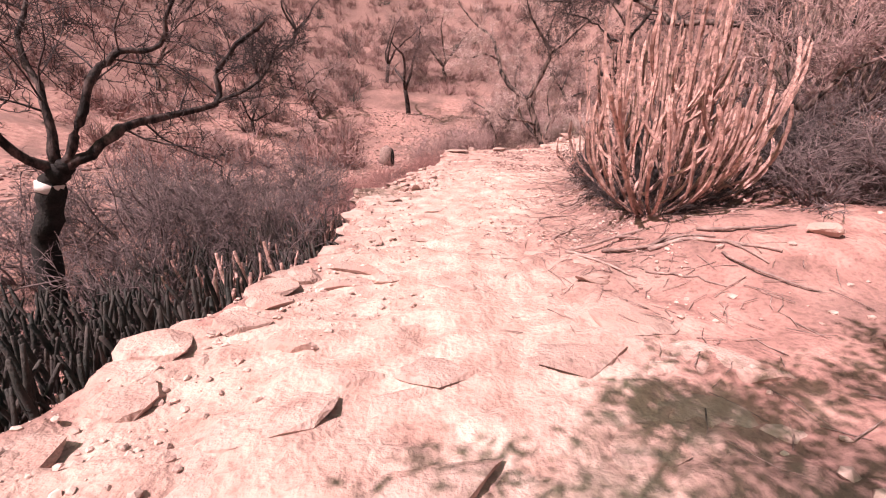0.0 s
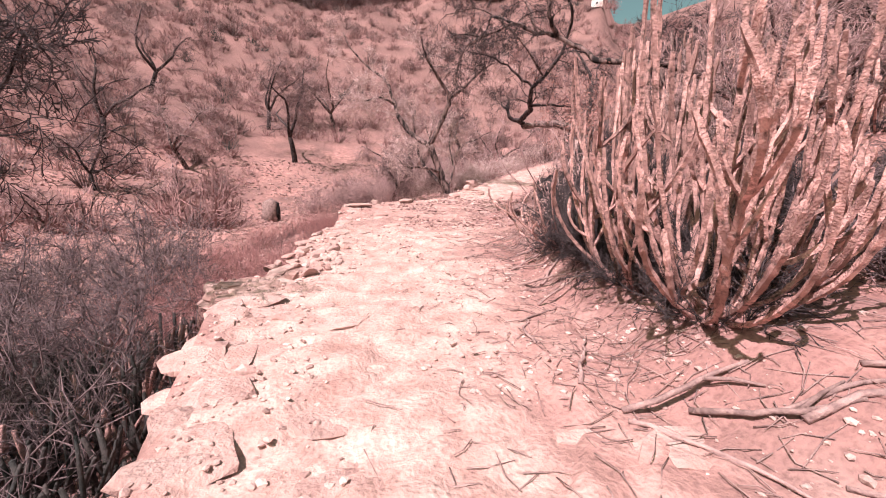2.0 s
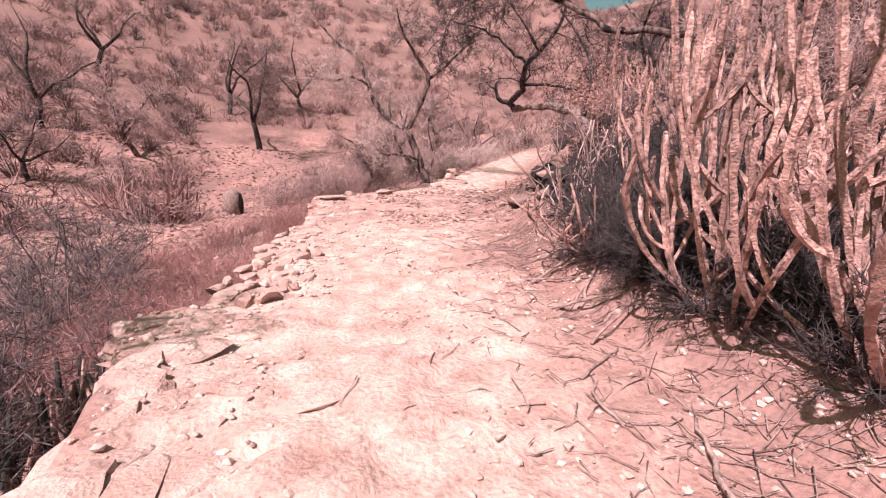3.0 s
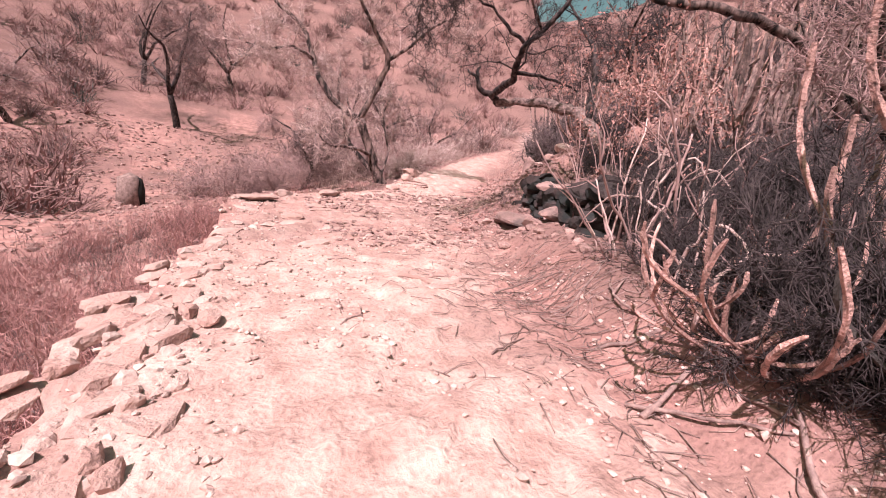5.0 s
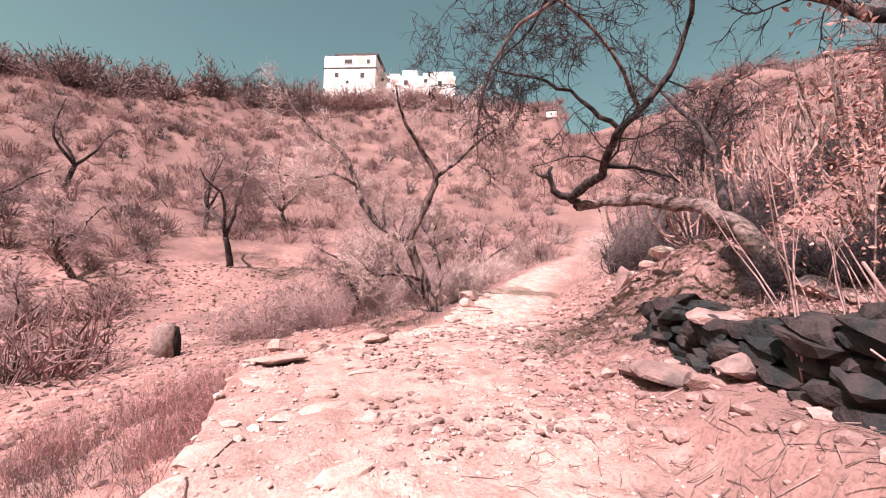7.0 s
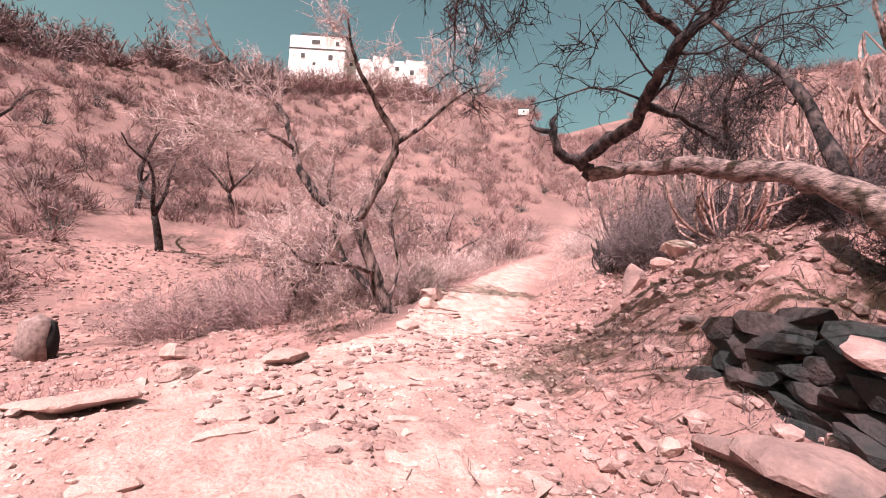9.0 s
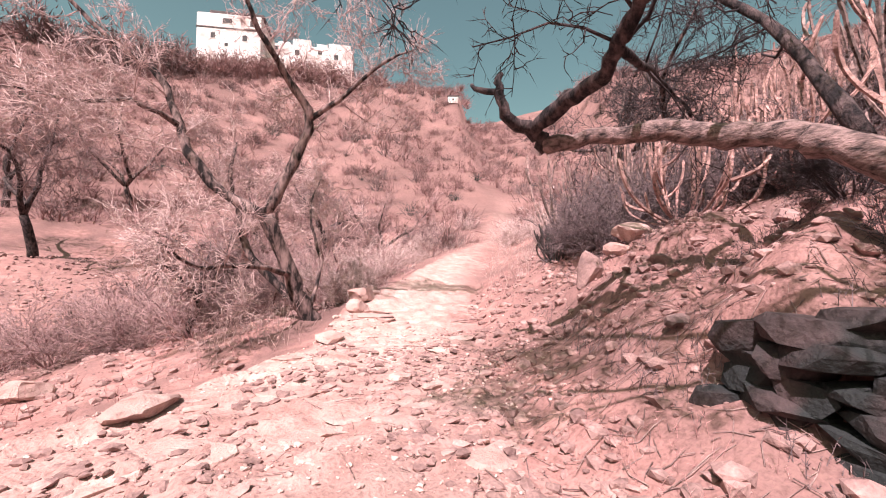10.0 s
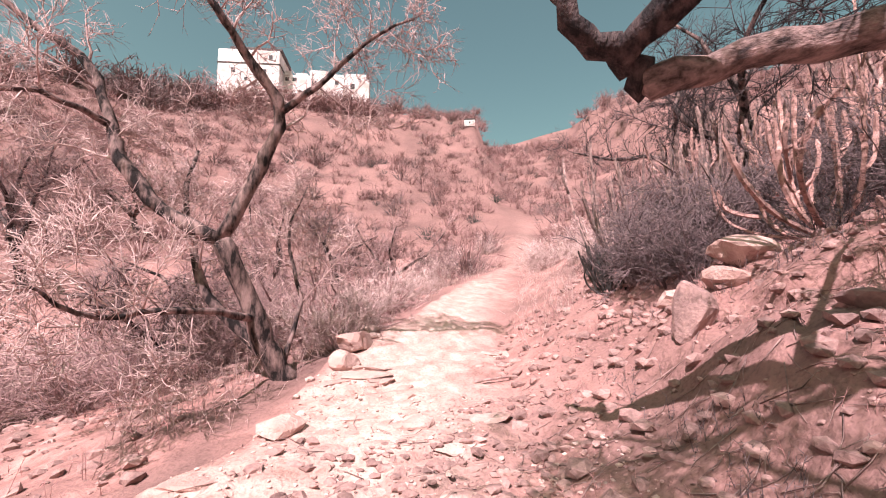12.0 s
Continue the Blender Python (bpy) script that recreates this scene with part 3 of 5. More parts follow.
# ---------------------------------------------------------------- trees that stand by the path
T1 = guided_tree("leafless grey thorn tree leaning beside the pale path", (5.3, 22.9, 0.42), [
    ([(5.33, 22.9, 0.3), (4.97, 22.9, 1.01), (4.58, 22.9, 2.07), (4.28, 22.9, 2.65)], 0.21, 0.15),
    ([(4.28, 22.9, 2.65), (3.49, 23.2, 3.12), (2.86, 23.5, 3.93), (2.72, 23.7, 4.49), (2.31, 24.0, 5.57), (1.58, 24.2, 6.13), (0.75, 24.4, 6.9), (0.36, 24.6, 7.67)], 0.13, 0.026),
    ([(2.72, 23.7, 4.49), (1.91, 23.2, 4.7), (1.15, 22.8, 4.41), (0.48, 22.5, 4.38)], 0.06, 0.014),
    ([(4.27, 22.9, 2.7), (4.76, 22.7, 3.82), (5.05, 22.5, 4.77), (4.58, 22.4, 5.44), (4.18, 22.2, 5.91), (3.75, 22.0, 6.45), (3.49, 21.8, 7.23)], 0.13, 0.026),
    ([(5.05, 22.5, 4.77), (5.68, 22.0, 5.3), (6.33, 21.6, 5.99), (6.9, 21.3, 6.3)], 0.065, 0.014),
    ([(5.2, 23.0, 0.5), (4.14, 23.6, 1.78), (3.88, 24.0, 2.77), (3.74, 24.3, 3.66), (3.9, 24.8, 4.6)], 0.095, 0.035),
    ([(4.79, 22.85, 1.42), (3.74, 22.0, 1.64), (3.04, 21.5, 1.6), (2.43, 21.0, 1.97)], 0.06, 0.015),
    ([(5.25, 22.95, 0.6), (5.6, 23.3, 1.7), (5.45, 23.8, 2.9), (5.9, 24.3, 4.0)], 0.05, 0.014),
], 11, BARK, PALETWIG, 13, 1.8, 2, 0.3, 0.01, skip=1, thin=0.007, fine=6500, fl=0.36, fw=0.0055)

T2 = guided_tree("old tree with a scaly trunk bent low across the path", (7.35, 13.3, 1.3), [
    ([(7.35, 13.3, 1.2), (6.95, 13.75, 2.1), (7.0, 14.35, 2.62), (7.14, 14.8, 2.88), (7.1, 15.3, 3.0), (6.93, 15.8, 3.12), (6.63, 16.33, 3.16), (6.29, 16.9, 3.11)], 0.165, 0.1),
    ([(6.29, 16.9, 3.11), (6.13, 16.95, 3.27), (5.77, 17.0, 3.42), (5.66, 17.05, 3.75), (5.75, 17.08, 3.92)], 0.105, 0.03),
    ([(5.68, 17.05, 3.68), (5.63, 17.5, 3.9)], 0.04, 0.028),
    ([(6.1, 16.95, 3.25), (6.09, 16.4, 3.47), (6.0, 15.9, 3.52), (5.81, 15.6, 3.65), (5.69, 15.3, 3.82), (5.6, 15.0, 4.03), (5.82, 14.8, 4.31), (6.2, 14.5, 4.99), (6.25, 14.2, 5.86), (5.67, 13.9, 6.3)], 0.095, 0.03),
    ([(5.81, 15.6, 3.6), (6.97, 15.9, 3.75), (8.23, 16.2, 3.66)], 0.05, 0.02),
    ([(5.6, 15.0, 4.03), (5.0, 15.2, 4.5), (4.4, 15.6, 4.9), (3.7, 15.9, 5.1)], 0.04, 0.012),
    ([(9.5, 10.6, 1.5), (8.7, 10.7, 3.0), (7.5, 11.0, 3.8), (6.35, 11.4, 4.02), (5.66, 11.8, 4.07), (5.45, 12.1, 4.29), (4.94, 12.5, 4.68), (4.57, 12.8, 4.8), (4.07, 13.0, 5.01), (3.73, 13.3, 4.87), (3.43, 13.6, 4.85), (2.82, 14.0, 4.89)], 0.09, 0.015),
    ([(4.94, 12.5, 4.68), (4.69, 12.4, 4.97), (4.53, 12.3, 5.4), (4.7, 12.6, 6.2)], 0.06, 0.02),
    ([(7.0, 14.3, 2.7), (7.6, 15.0, 4.0), (7.8, 15.8, 5.0), (7.4, 16.5, 6.0)], 0.08, 0.02),
    ([(4.07, 13.0, 5.01), (3.9, 14.2, 5.5), (4.2, 15.4, 5.6), (4.0, 16.6, 5.3)], 0.035, 0.01),
    ([(3.6, 13.4, 4.85), (3.3, 14.4, 4.75), (3.3, 15.2, 4.3), (3.5, 15.8, 3.7)], 0.03, 0.008),
    ([(4.57, 12.8, 4.8), (4.2, 13.2, 5.8), (3.3, 13.8, 6.4), (2.3, 14.4, 6.3)], 0.04, 0.01),
    ([(5.82, 14.8, 4.31), (4.9, 14.6, 5.2), (3.9, 14.9, 5.9), (3.0, 15.6, 5.9)], 0.035, 0.01),
], 12, TRUNKBARK, DARKTWIG, 11, 1.35, 2, 0.36, -0.04, skip=3, thin=0.0055, fine=5000, fl=0.24, fw=0.0042, droop=0.12, barks={1: DARKBARK, 2: DARKBARK, 3: DARKBARK, 4: DARKBARK, 5: DARKBARK, 6: BARK, 7: BARK, 8: DARKBARK, 9: DARKBARK})

T0 = guided_tree("grey thorn tree with a charred trunk and a white painted band", (-5.36, 5.5, -1.2), [
    ([(-5.36, 5.5, -1.7), (-5.3, 5.5, -0.5), (-5.17, 5.5, -0.1), (-4.99, 5.5, 0.43), (-4.8, 5.5, 0.62)], 0.15, 0.12),
    ([(-4.85, 5.5, 0.55), (-4.35, 5.8, 1.02), (-4.3, 6.2, 1.19), (-3.67, 7.2, 1.5), (-3.63, 7.3, 2.01), (-3.14, 7.2, 2.47), (-2.75, 7.05, 2.7)], 0.075, 0.025),
    ([(-4.85, 5.5, 0.6), (-4.56, 5.6, 1.15), (-4.46, 5.8, 1.78), (-4.21, 6.0, 2.05), (-3.84, 6.2, 2.2), (-3.5, 6.2, 2.9), (-3.2, 6.3, 3.5)], 0.06, 0.015),
    ([(-4.9, 5.5, 0.5), (-5.05, 5.0, 0.95), (-4.7, 4.4, 1.6), (-4.4, 3.8, 2.4), (-4.0, 3.3, 3.0)], 0.07, 0.015),
    ([(-3.67, 7.2, 1.5), (-3.0, 7.4, 1.9), (-2.68, 7.4, 2.5)], 0.03, 0.01),
    ([(-4.9, 5.5, 0.6), (-5.0, 5.6, 1.4), (-5.4, 5.9, 2.2), (-5.2, 6.4, 3.2)], 0.06, 0.015),
], 13, DARKBARK, DARKTWIG, 13, 1.35, 2, 0.3, 0.0, skip=1, thin=0.005, fine=1800, fl=0.22, fw=0.0042, barks={0: BLACKWOOD})
band = Tubes()
band.add([(0.3, 0, 1.49), (0.325, 0, 1.6)], [0.158, 0.158], 14)
part("painted_band", band.mesh(LIME), T0, "white painted band round the trunk")

T3 = guided_tree("thorn tree with clumps of small dry leaves leaning over the path", (-3.6, -1.9, -0.7), [
    ([(-3.6, -1.9, -0.9), (-3.2, -1.8, 1.0), (-2.6, -1.6, 2.4)], 0.14, 0.08),
    ([(-2.6, -1.6, 2.4), (-1.6, -1.3, 3.5), (-0.5, -0.9, 4.0), (0.5, -0.5, 4.2)], 0.05, 0.012),
    ([(-2.6, -1.6, 2.4), (-2.0, -1.9, 3.6), (-1.0, -1.7, 4.4), (0.2, -1.5, 4.7)], 0.05, 0.012),
    ([(-1.6, -1.3, 3.5), (-1.2, -0.7, 4.0), (-0.6, -0.2, 4.2)], 0.03, 0.01),
    ([(-2.6, -1.6, 2.4), (-3.2, -2.4, 3.8), (-2.8, -3.0, 4.6)], 0.05, 0.015),
], 29, DARKBARK, DARKTWIG, 9, 0.9, 1, 0.3, 0.0, skip=1, thin=0.005, fine=900, fl=0.3, fw=0.005)


def leaf_arrays(rng, c, small, large):
    """Curled four-cornered leaves at the given places."""
    n = len(c)
    u = rng.normal(0, 1, (n, 3))
    u /= np.linalg.norm(u, axis=1)[:, None]
    w = np.cross(u, rng.normal(0, 1, (n, 3)))
    w /= np.linalg.norm(w, axis=1)[:, None]
    s = rng.uniform(small, large, n)[:, None]
    nrm = np.cross(u, w)
    v = np.stack([c - u * s, c + w * s * 0.5 + nrm * s * 0.25, c + u * s, c - w * s * 0.5 + nrm * s * 0.25], 1).reshape(-1, 3)
    i = np.arange(n)[:, None] * 4
    return v, np.concatenate([i + np.array([[0, 1, 2]]), i + np.array([[0, 2, 3]])])


rng = np.random.default_rng(77)
tips = np.array([(3.0, 0.6, 4.7), (2.2, 0.4, 4.7), (3.9, 1.2, 4.9), (3.4, 0.2, 5.3), (2.6, 1.5, 4.8), (4.3, 1.9, 4.9), (3.6, 1.5, 4.9), (2.9, 1.7, 4.9), (4.2, 0.7, 5.2), (2.0, 1.1, 4.6), (3.1, 1.1, 5.0), (4.4, 1.3, 4.9), (2.4, -0.1, 5.0)])
blob = tips[rng.integers(0, len(tips), 90)] + rng.normal(0, 0.36, (90, 3))
leaves = np.repeat(blob, 46, 0) + rng.normal(0, 0.12, (90 * 46, 3))
part("foliage", mesh_from(*leaf_arrays(rng, leaves, 0.028, 0.055), LEAF), T3, "small dry leaves in clumps")
T3.location = (-3.6, -1.25, -0.7)
# a thin second tree in the wash behind, and thorn trees over the far slope
free_tree("thin bare sapling in the stony wash", 4.0, 31.2, 5.0, 21, BARK, TWIG, 2, 6, 0.25, "", 900, 0.008)
for k, (x, y, h) in enumerate([(-3.5, 44.9, 8.5), (-11, 40, 6.5), (-17.5, 43, 8), (-8.5, 30, 3.2), (-14, 33, 4.2), (6.5, 38, 6.5), (11.5, 41, 6), (-24, 38, 7), (-7, 55, 8), (0.5, 56, 8),
                               (-20, 60, 9), (12, 33.5, 4.5), (3.0, 27.2, 3.6), (-12, 24, 2.6), (-30, 52, 9)]):
    free_tree("bare dark thorn tree on the stony slope", x, y, h, 300 + k, DARKBARK if k % 2 == 0 else BARK, (TWIG, GREYSCRUB)[k % 2 == 0], 3 + k % 2, 7, 0.4, "thorn trees on the slope", 850, 0.013)
for k, (x, y, h) in enumerate([(14.5, 20.5, 5.5), (17.0, 16.0, 6.0), (13.5, 12.5, 5.0), (10.5, 10.5, 4.5), (19, 24, 6), (9.5, 6.5, 4.2), (12, 3.5, 5), (7.2, 9.2, 3.4), (16, 9, 6)]):
    free_tree("bare grey tree on the bank above the path", x, y, h, 400 + k, BARK, (DARKTWIG, TWIG)[k % 2], 4, 7, 0.45, "trees on the bank", 1100, 0.009)

# ---------------------------------------------------------------- cactus by the path
cactus_clump("tall pale cactus clump with dozens of upright stems", 2.75, 5.4, 92, 3.0, 1.2, 31, CACTUS, 0.0205, 2.2, lowest=0.35, group="cactus clumps by the path")
cactus_clump("tall pale cactus clump with dozens of upright stems", 3.45, 5.9, 60, 3.1, 1.3, 32, CACTUS, 0.022, 2.2, lowest=0.35, group="cactus clumps by the path")
cactus_clump("pale cactus clump with slender upright stems", 2.85, 6.45, 48, 2.6, 1.0, 39, CACTUS, 0.02, 2.2, lowest=0.35, group="cactus clumps by the path")
cactus_clump("large pinkish cactus clump with fallen stems at its foot", 4.05, 7.9, 58, 3.0, 1.0, 33, CACTUS, 0.022, 2.2, lowest=0.35, group="cactus clumps by the path")
cactus_clump("low sprawling cactus with thin pale stems", 3.2, 8.3, 64, 1.05, 0.95, 37, CACTUS, 0.013, 2.4, "", 0.3, 0.25)
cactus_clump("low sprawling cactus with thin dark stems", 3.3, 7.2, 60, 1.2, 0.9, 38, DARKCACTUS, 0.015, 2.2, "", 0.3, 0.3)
# candelabra thicket on the bank
bank = [cactus_clump("candelabra cactus with drooping curved stems on the bank", 10.0, 17.2, 34, 2.0, 1.35, 34, CACTUS, 0.025, 3.2, "cactus on the bank", 0.2, 0.35),
        cactus_clump("candelabra cactus with drooping curved stems on the bank", 11.8, 16.2, 34, 2.4, 1.2, 35, CACTUS, 0.022, 2.6, "cactus on the bank", 0.25, 0.5)]
for x, y, turn, k in [(12.6, 18.4, 80, 0), (13.4, 16.2, 200, 1), (12.3, 14.4, 300, 1), (14.6, 18.0, 30, 1), (14.9, 14.6, 120, 0), (13.6, 20.0, 250, 1)]:
    copy_thing(bank[k], pose(x, y, gz(x, y) - 0.05, 0, 0, turn))
bank.append(cactus_clump("dense grey cactus with many straight upright stems on the bank", 12.6, 13.2, 40, 2.6, 1.1, 40, GREYCACTUS, 0.024, 1.7, "cactus on the bank", 0.4, 0.4))
rng = np.random.default_rng(41)
for k, (x, y) in enumerate([(9.6, 13.4), (10.6, 14.0), (11.4, 12.2), (11.6, 14.9), (10.9, 15.9), (13.6, 13.4), (14.2, 15.6), (15.2, 16.8), (13.2, 17.4), (12.4, 19.6), (14.2, 19.4), (15.8, 18.8), (16.6, 15.0), (15.2, 12.6),
                            (13.2, 11.0), (10.2, 11.6), (11.8, 10.0), (17.4, 17.2), (16.8, 20.6), (15.0, 21.4), (18.6, 19.0), (18.2, 13.4), (12.0, 21.4), (8.7, 12.0)]):
    copy_thing(bank[2 if k % 4 else 1], pose(x, y, gz(x, y) - 0.05, 0, 0, rng.uniform(0, 360))).scale = (1.1, 1.1, float(rng.uniform(0.85, 1.3)))
# upright dark tuft at the bend of the path
tuft = cactus_clump("dark tuft of upright spiny stems beside the path", 10.7, 20.7, 46, 1.1, 0.42, 36, DARKCACTUS, 0.02, 1.4, "", 0.3, 0.6, False)


# ---------------------------------------------------------------- low plants of the gully
def thicket(ob, mat, seed, count, tall):
    rng = np.random.default_rng(seed)
    for _ in range(count):
        T = Tubes()
        a, r = rng.uniform(0, 2 * np.pi), 0.55 * math.sqrt(rng.random())
        q = wander(rng, (math.cos(a) * r, math.sin(a) * r, -0.15), (rng.normal(0, 0.22), rng.normal(0, 0.22), 1), tall * rng.uniform(0.45, 1.1), 4, 0.1, 0.06)
        rad = rng.uniform(0.013, 0.026)
        T.add(q, [rad, rad, rad * 1.05, rad, rad * 0.7], 6, 0.12)
        part("stem", T.mesh(mat), ob)


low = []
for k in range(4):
    ob = thing("cactus_thicket", "low thicket of thin upright cactus stems, darkened for the gully's shade", "cactus", -3, 3 + k, 0, "cactus thickets in the gully")
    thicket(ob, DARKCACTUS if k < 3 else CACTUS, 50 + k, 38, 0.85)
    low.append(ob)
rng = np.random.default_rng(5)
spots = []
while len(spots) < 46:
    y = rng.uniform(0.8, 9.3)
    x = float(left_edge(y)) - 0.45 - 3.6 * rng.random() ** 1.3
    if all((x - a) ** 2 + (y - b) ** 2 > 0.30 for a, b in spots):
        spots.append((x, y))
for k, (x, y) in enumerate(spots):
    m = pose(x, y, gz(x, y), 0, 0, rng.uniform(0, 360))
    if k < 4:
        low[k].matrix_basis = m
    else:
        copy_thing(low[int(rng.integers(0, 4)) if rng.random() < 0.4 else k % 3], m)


def shrub(label, seed, height, mat, stems=16, count=8, group="", fine=1100, fw=0.0042):
    rng = np.random.default_rng(seed)
    ob = thing("shrub", label, "shrub", 0, 0, 0, group)
    W = Tubes()
    for _ in range(stems):
        T = Tubes()
        a = rng.uniform(0, 2 * np.pi)
        q = wander(rng, (math.cos(a) * 0.1, math.sin(a) * 0.1, -0.1), (math.cos(a) * rng.uniform(0.2, 1.3), math.sin(a) * rng.uniform(0.2, 1.3), 1), height * rng.uniform(0.6, 1.1), 6, 0.22, 0.02)
        T.add(q, np.linspace(0.016, 0.005, 7), 4)
        part("stem", T.mesh(mat), ob)
        sprout(W, rng, q, 0.009, 0.004, count, height * 0.38, 0, 0.3, 0.02, 0.15, 3, 0.0045)
    W.fringe(rng, fine, height * 0.22, fw)
    part("crown", W.mesh(mat), ob)
    return ob


grey = [shrub("dense leafless grey shrub", 60 + k, 1.6, MIDTWIG, 16, 8, "grey shrubs in the gully", 700, 0.0048) for k in range(3)]
sites = [(-2.9, 6.4), (-3.6, 8.2), (-4.6, 7.6), (-4.9, 9.6), (-3.4, 10.2), (-6.2, 8.6), (-6.0, 6.6), (-5.2, 11.6), (-7.4, 10.4), (-7.6, 7.4), (-4.2, 5.2), (-6.6, 4.6), (-8.8, 9.0), (-6.6, 12.6), (-3.6, 11.9), (-4.4, 13.4), (-5.8, 14.6), (-7.9, 12.2), (-3.3, 9.2), (-8.2, 15.0), (-9.8, 11.4), (-5.0, 16.4), (-7.2, 17.2), (-10.4, 14.4), (-2.7, 7.5), (-5.5, 8.2)]
for k, (x, y) in enumerate(sites):
    m = pose(x, y, gz(x, y), 0, 0, 73 * k)
    if k < 3:
        grey[k].matrix_basis = m
    else:
        one = copy_thing(grey[k % 3], m)
        if k % 2:
            one.scale = (1.35, 1.35, 1.5)

dry = [shrub("pale dry upright shrub", 70 + k, 1.5, PALETWIG, 20, 5, "dry shrubs beside the far path", 480, 0.009) for k in range(3)]
sites = [(8.0, 26.3), (9.2, 27.6), (7.3, 25.3), (10.2, 29.0), (8.6, 28.8), (11.4, 30.4), (6.8, 27.2), (12.6, 31.8), (10.0, 31.2), (7.8, 30.2), (13.9, 33.4), (12.0, 34.0), (15.6, 35.2), (9.2, 33.6),
         (14.4, 36.8), (17.4, 37.4), (6.6, 24.4), (18.6, 31.0), (17.0, 29.0), (20.5, 33.0), (14.2, 23.8), (15.8, 26.0), (12.9, 22.4), (19.8, 28.8), (22.8, 35.0), (21.0, 38.8)]
for k, (x, y) in enumerate(sites):
    m = pose(x, y, gz(x, y), 0, 0, 57 * k)
    if k < 3:
        dry[k].matrix_basis = m
    else:
        copy_thing(dry[k % 3], m)
brush = [shrub("pinkish leafless brush round the foot of the tree", 90 + k, 2.3, TWIG, 18, 7, "brush behind the thorn tree", 850, 0.0085) for k in range(3)]
for k, (x, y) in enumerate([(3.2, 26.4), (2.0, 27.4), (4.6, 27.2), (5.9, 27.6), (3.6, 29.0), (6.5, 29.0), (1.2, 29.2), (5.0, 30.2), (7.2, 31.2), (0.2, 27.8), (8.4, 31.9), (2.6, 31.0), (-1.2, 30.0), (4.0, 32.6), (6.2, 33.2)]):
    m = pose(x, y, gz(x, y), 0, 0, 67 * k)
    if k < 3:
        brush[k].matrix_basis = m
    else:
        copy_thing(brush[k % 3], m)
dark = shrub("dark grey dense thorny bush at the edge of the bank", 79, 1.75, MIDTWIG, 22, 9, "dark bushes on the bank", 950, 0.0065)
dark.matrix_basis = pose(10.3, 19.3, gz(10.3, 19.3))
for k, (x, y) in enumerate([(10.4, 19.9), (10.15, 18.75), (11.2, 20.4), (11.4, 19.2), (12.1, 20.2), (11.0, 18.6), (12.3, 19.0), (10.9, 16.6), (11.3, 17.5), (12.4, 17.3), (10.7, 15.7), (12.0, 15.3), (13.0, 16.2), (10.2, 13.2), (11.2, 13.3), (12.4, 12.6), (13.0, 14.6), (14.6, 14.0), (9.4, 12.6), (14.8, 17.6), (13.8, 18.6), (16.0, 16.4), (15.6, 20.0), (13.0, 20.6), (10.8, 11.4), (9.0, 11.0), (16.6, 18.2), (4.8, 5.3), (5.4, 4.7), (6.1, 5.3), (6.8, 4.5), (5.7, 6.0), (7.4, 6.2), (8.2, 5.0)]):
    one = copy_thing(dark, pose(x, y, gz(x, y), 0, 0, 80 * k + 40))
    one.scale = (0.75 + 0.12 * (k % 3), 0.7 + 0.1 * (k % 4), 0.6 + 0.2 * (k % 3))

# bushes added behind the stems, with the hollows' shade put into their colour
black = shrub("dense thorn bush coloured near black for the shade behind the cactus", 80, 1.5, DARKTWIG, 22, 9, "black bushes beside the path", 1700, 0.0055)
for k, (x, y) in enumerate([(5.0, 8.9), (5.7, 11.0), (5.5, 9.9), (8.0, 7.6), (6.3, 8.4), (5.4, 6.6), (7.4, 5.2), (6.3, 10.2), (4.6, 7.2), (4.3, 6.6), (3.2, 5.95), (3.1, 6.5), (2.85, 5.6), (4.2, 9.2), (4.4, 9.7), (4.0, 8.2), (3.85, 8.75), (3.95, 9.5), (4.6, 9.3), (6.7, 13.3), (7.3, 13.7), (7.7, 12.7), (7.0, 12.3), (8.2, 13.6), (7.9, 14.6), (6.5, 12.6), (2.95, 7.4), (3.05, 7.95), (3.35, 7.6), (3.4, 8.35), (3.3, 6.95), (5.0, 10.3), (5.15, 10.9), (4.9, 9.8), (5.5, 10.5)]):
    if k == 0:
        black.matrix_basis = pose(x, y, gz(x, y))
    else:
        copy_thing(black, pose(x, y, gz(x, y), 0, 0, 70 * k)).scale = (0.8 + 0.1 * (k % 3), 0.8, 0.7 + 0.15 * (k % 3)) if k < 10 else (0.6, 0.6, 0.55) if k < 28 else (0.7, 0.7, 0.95)


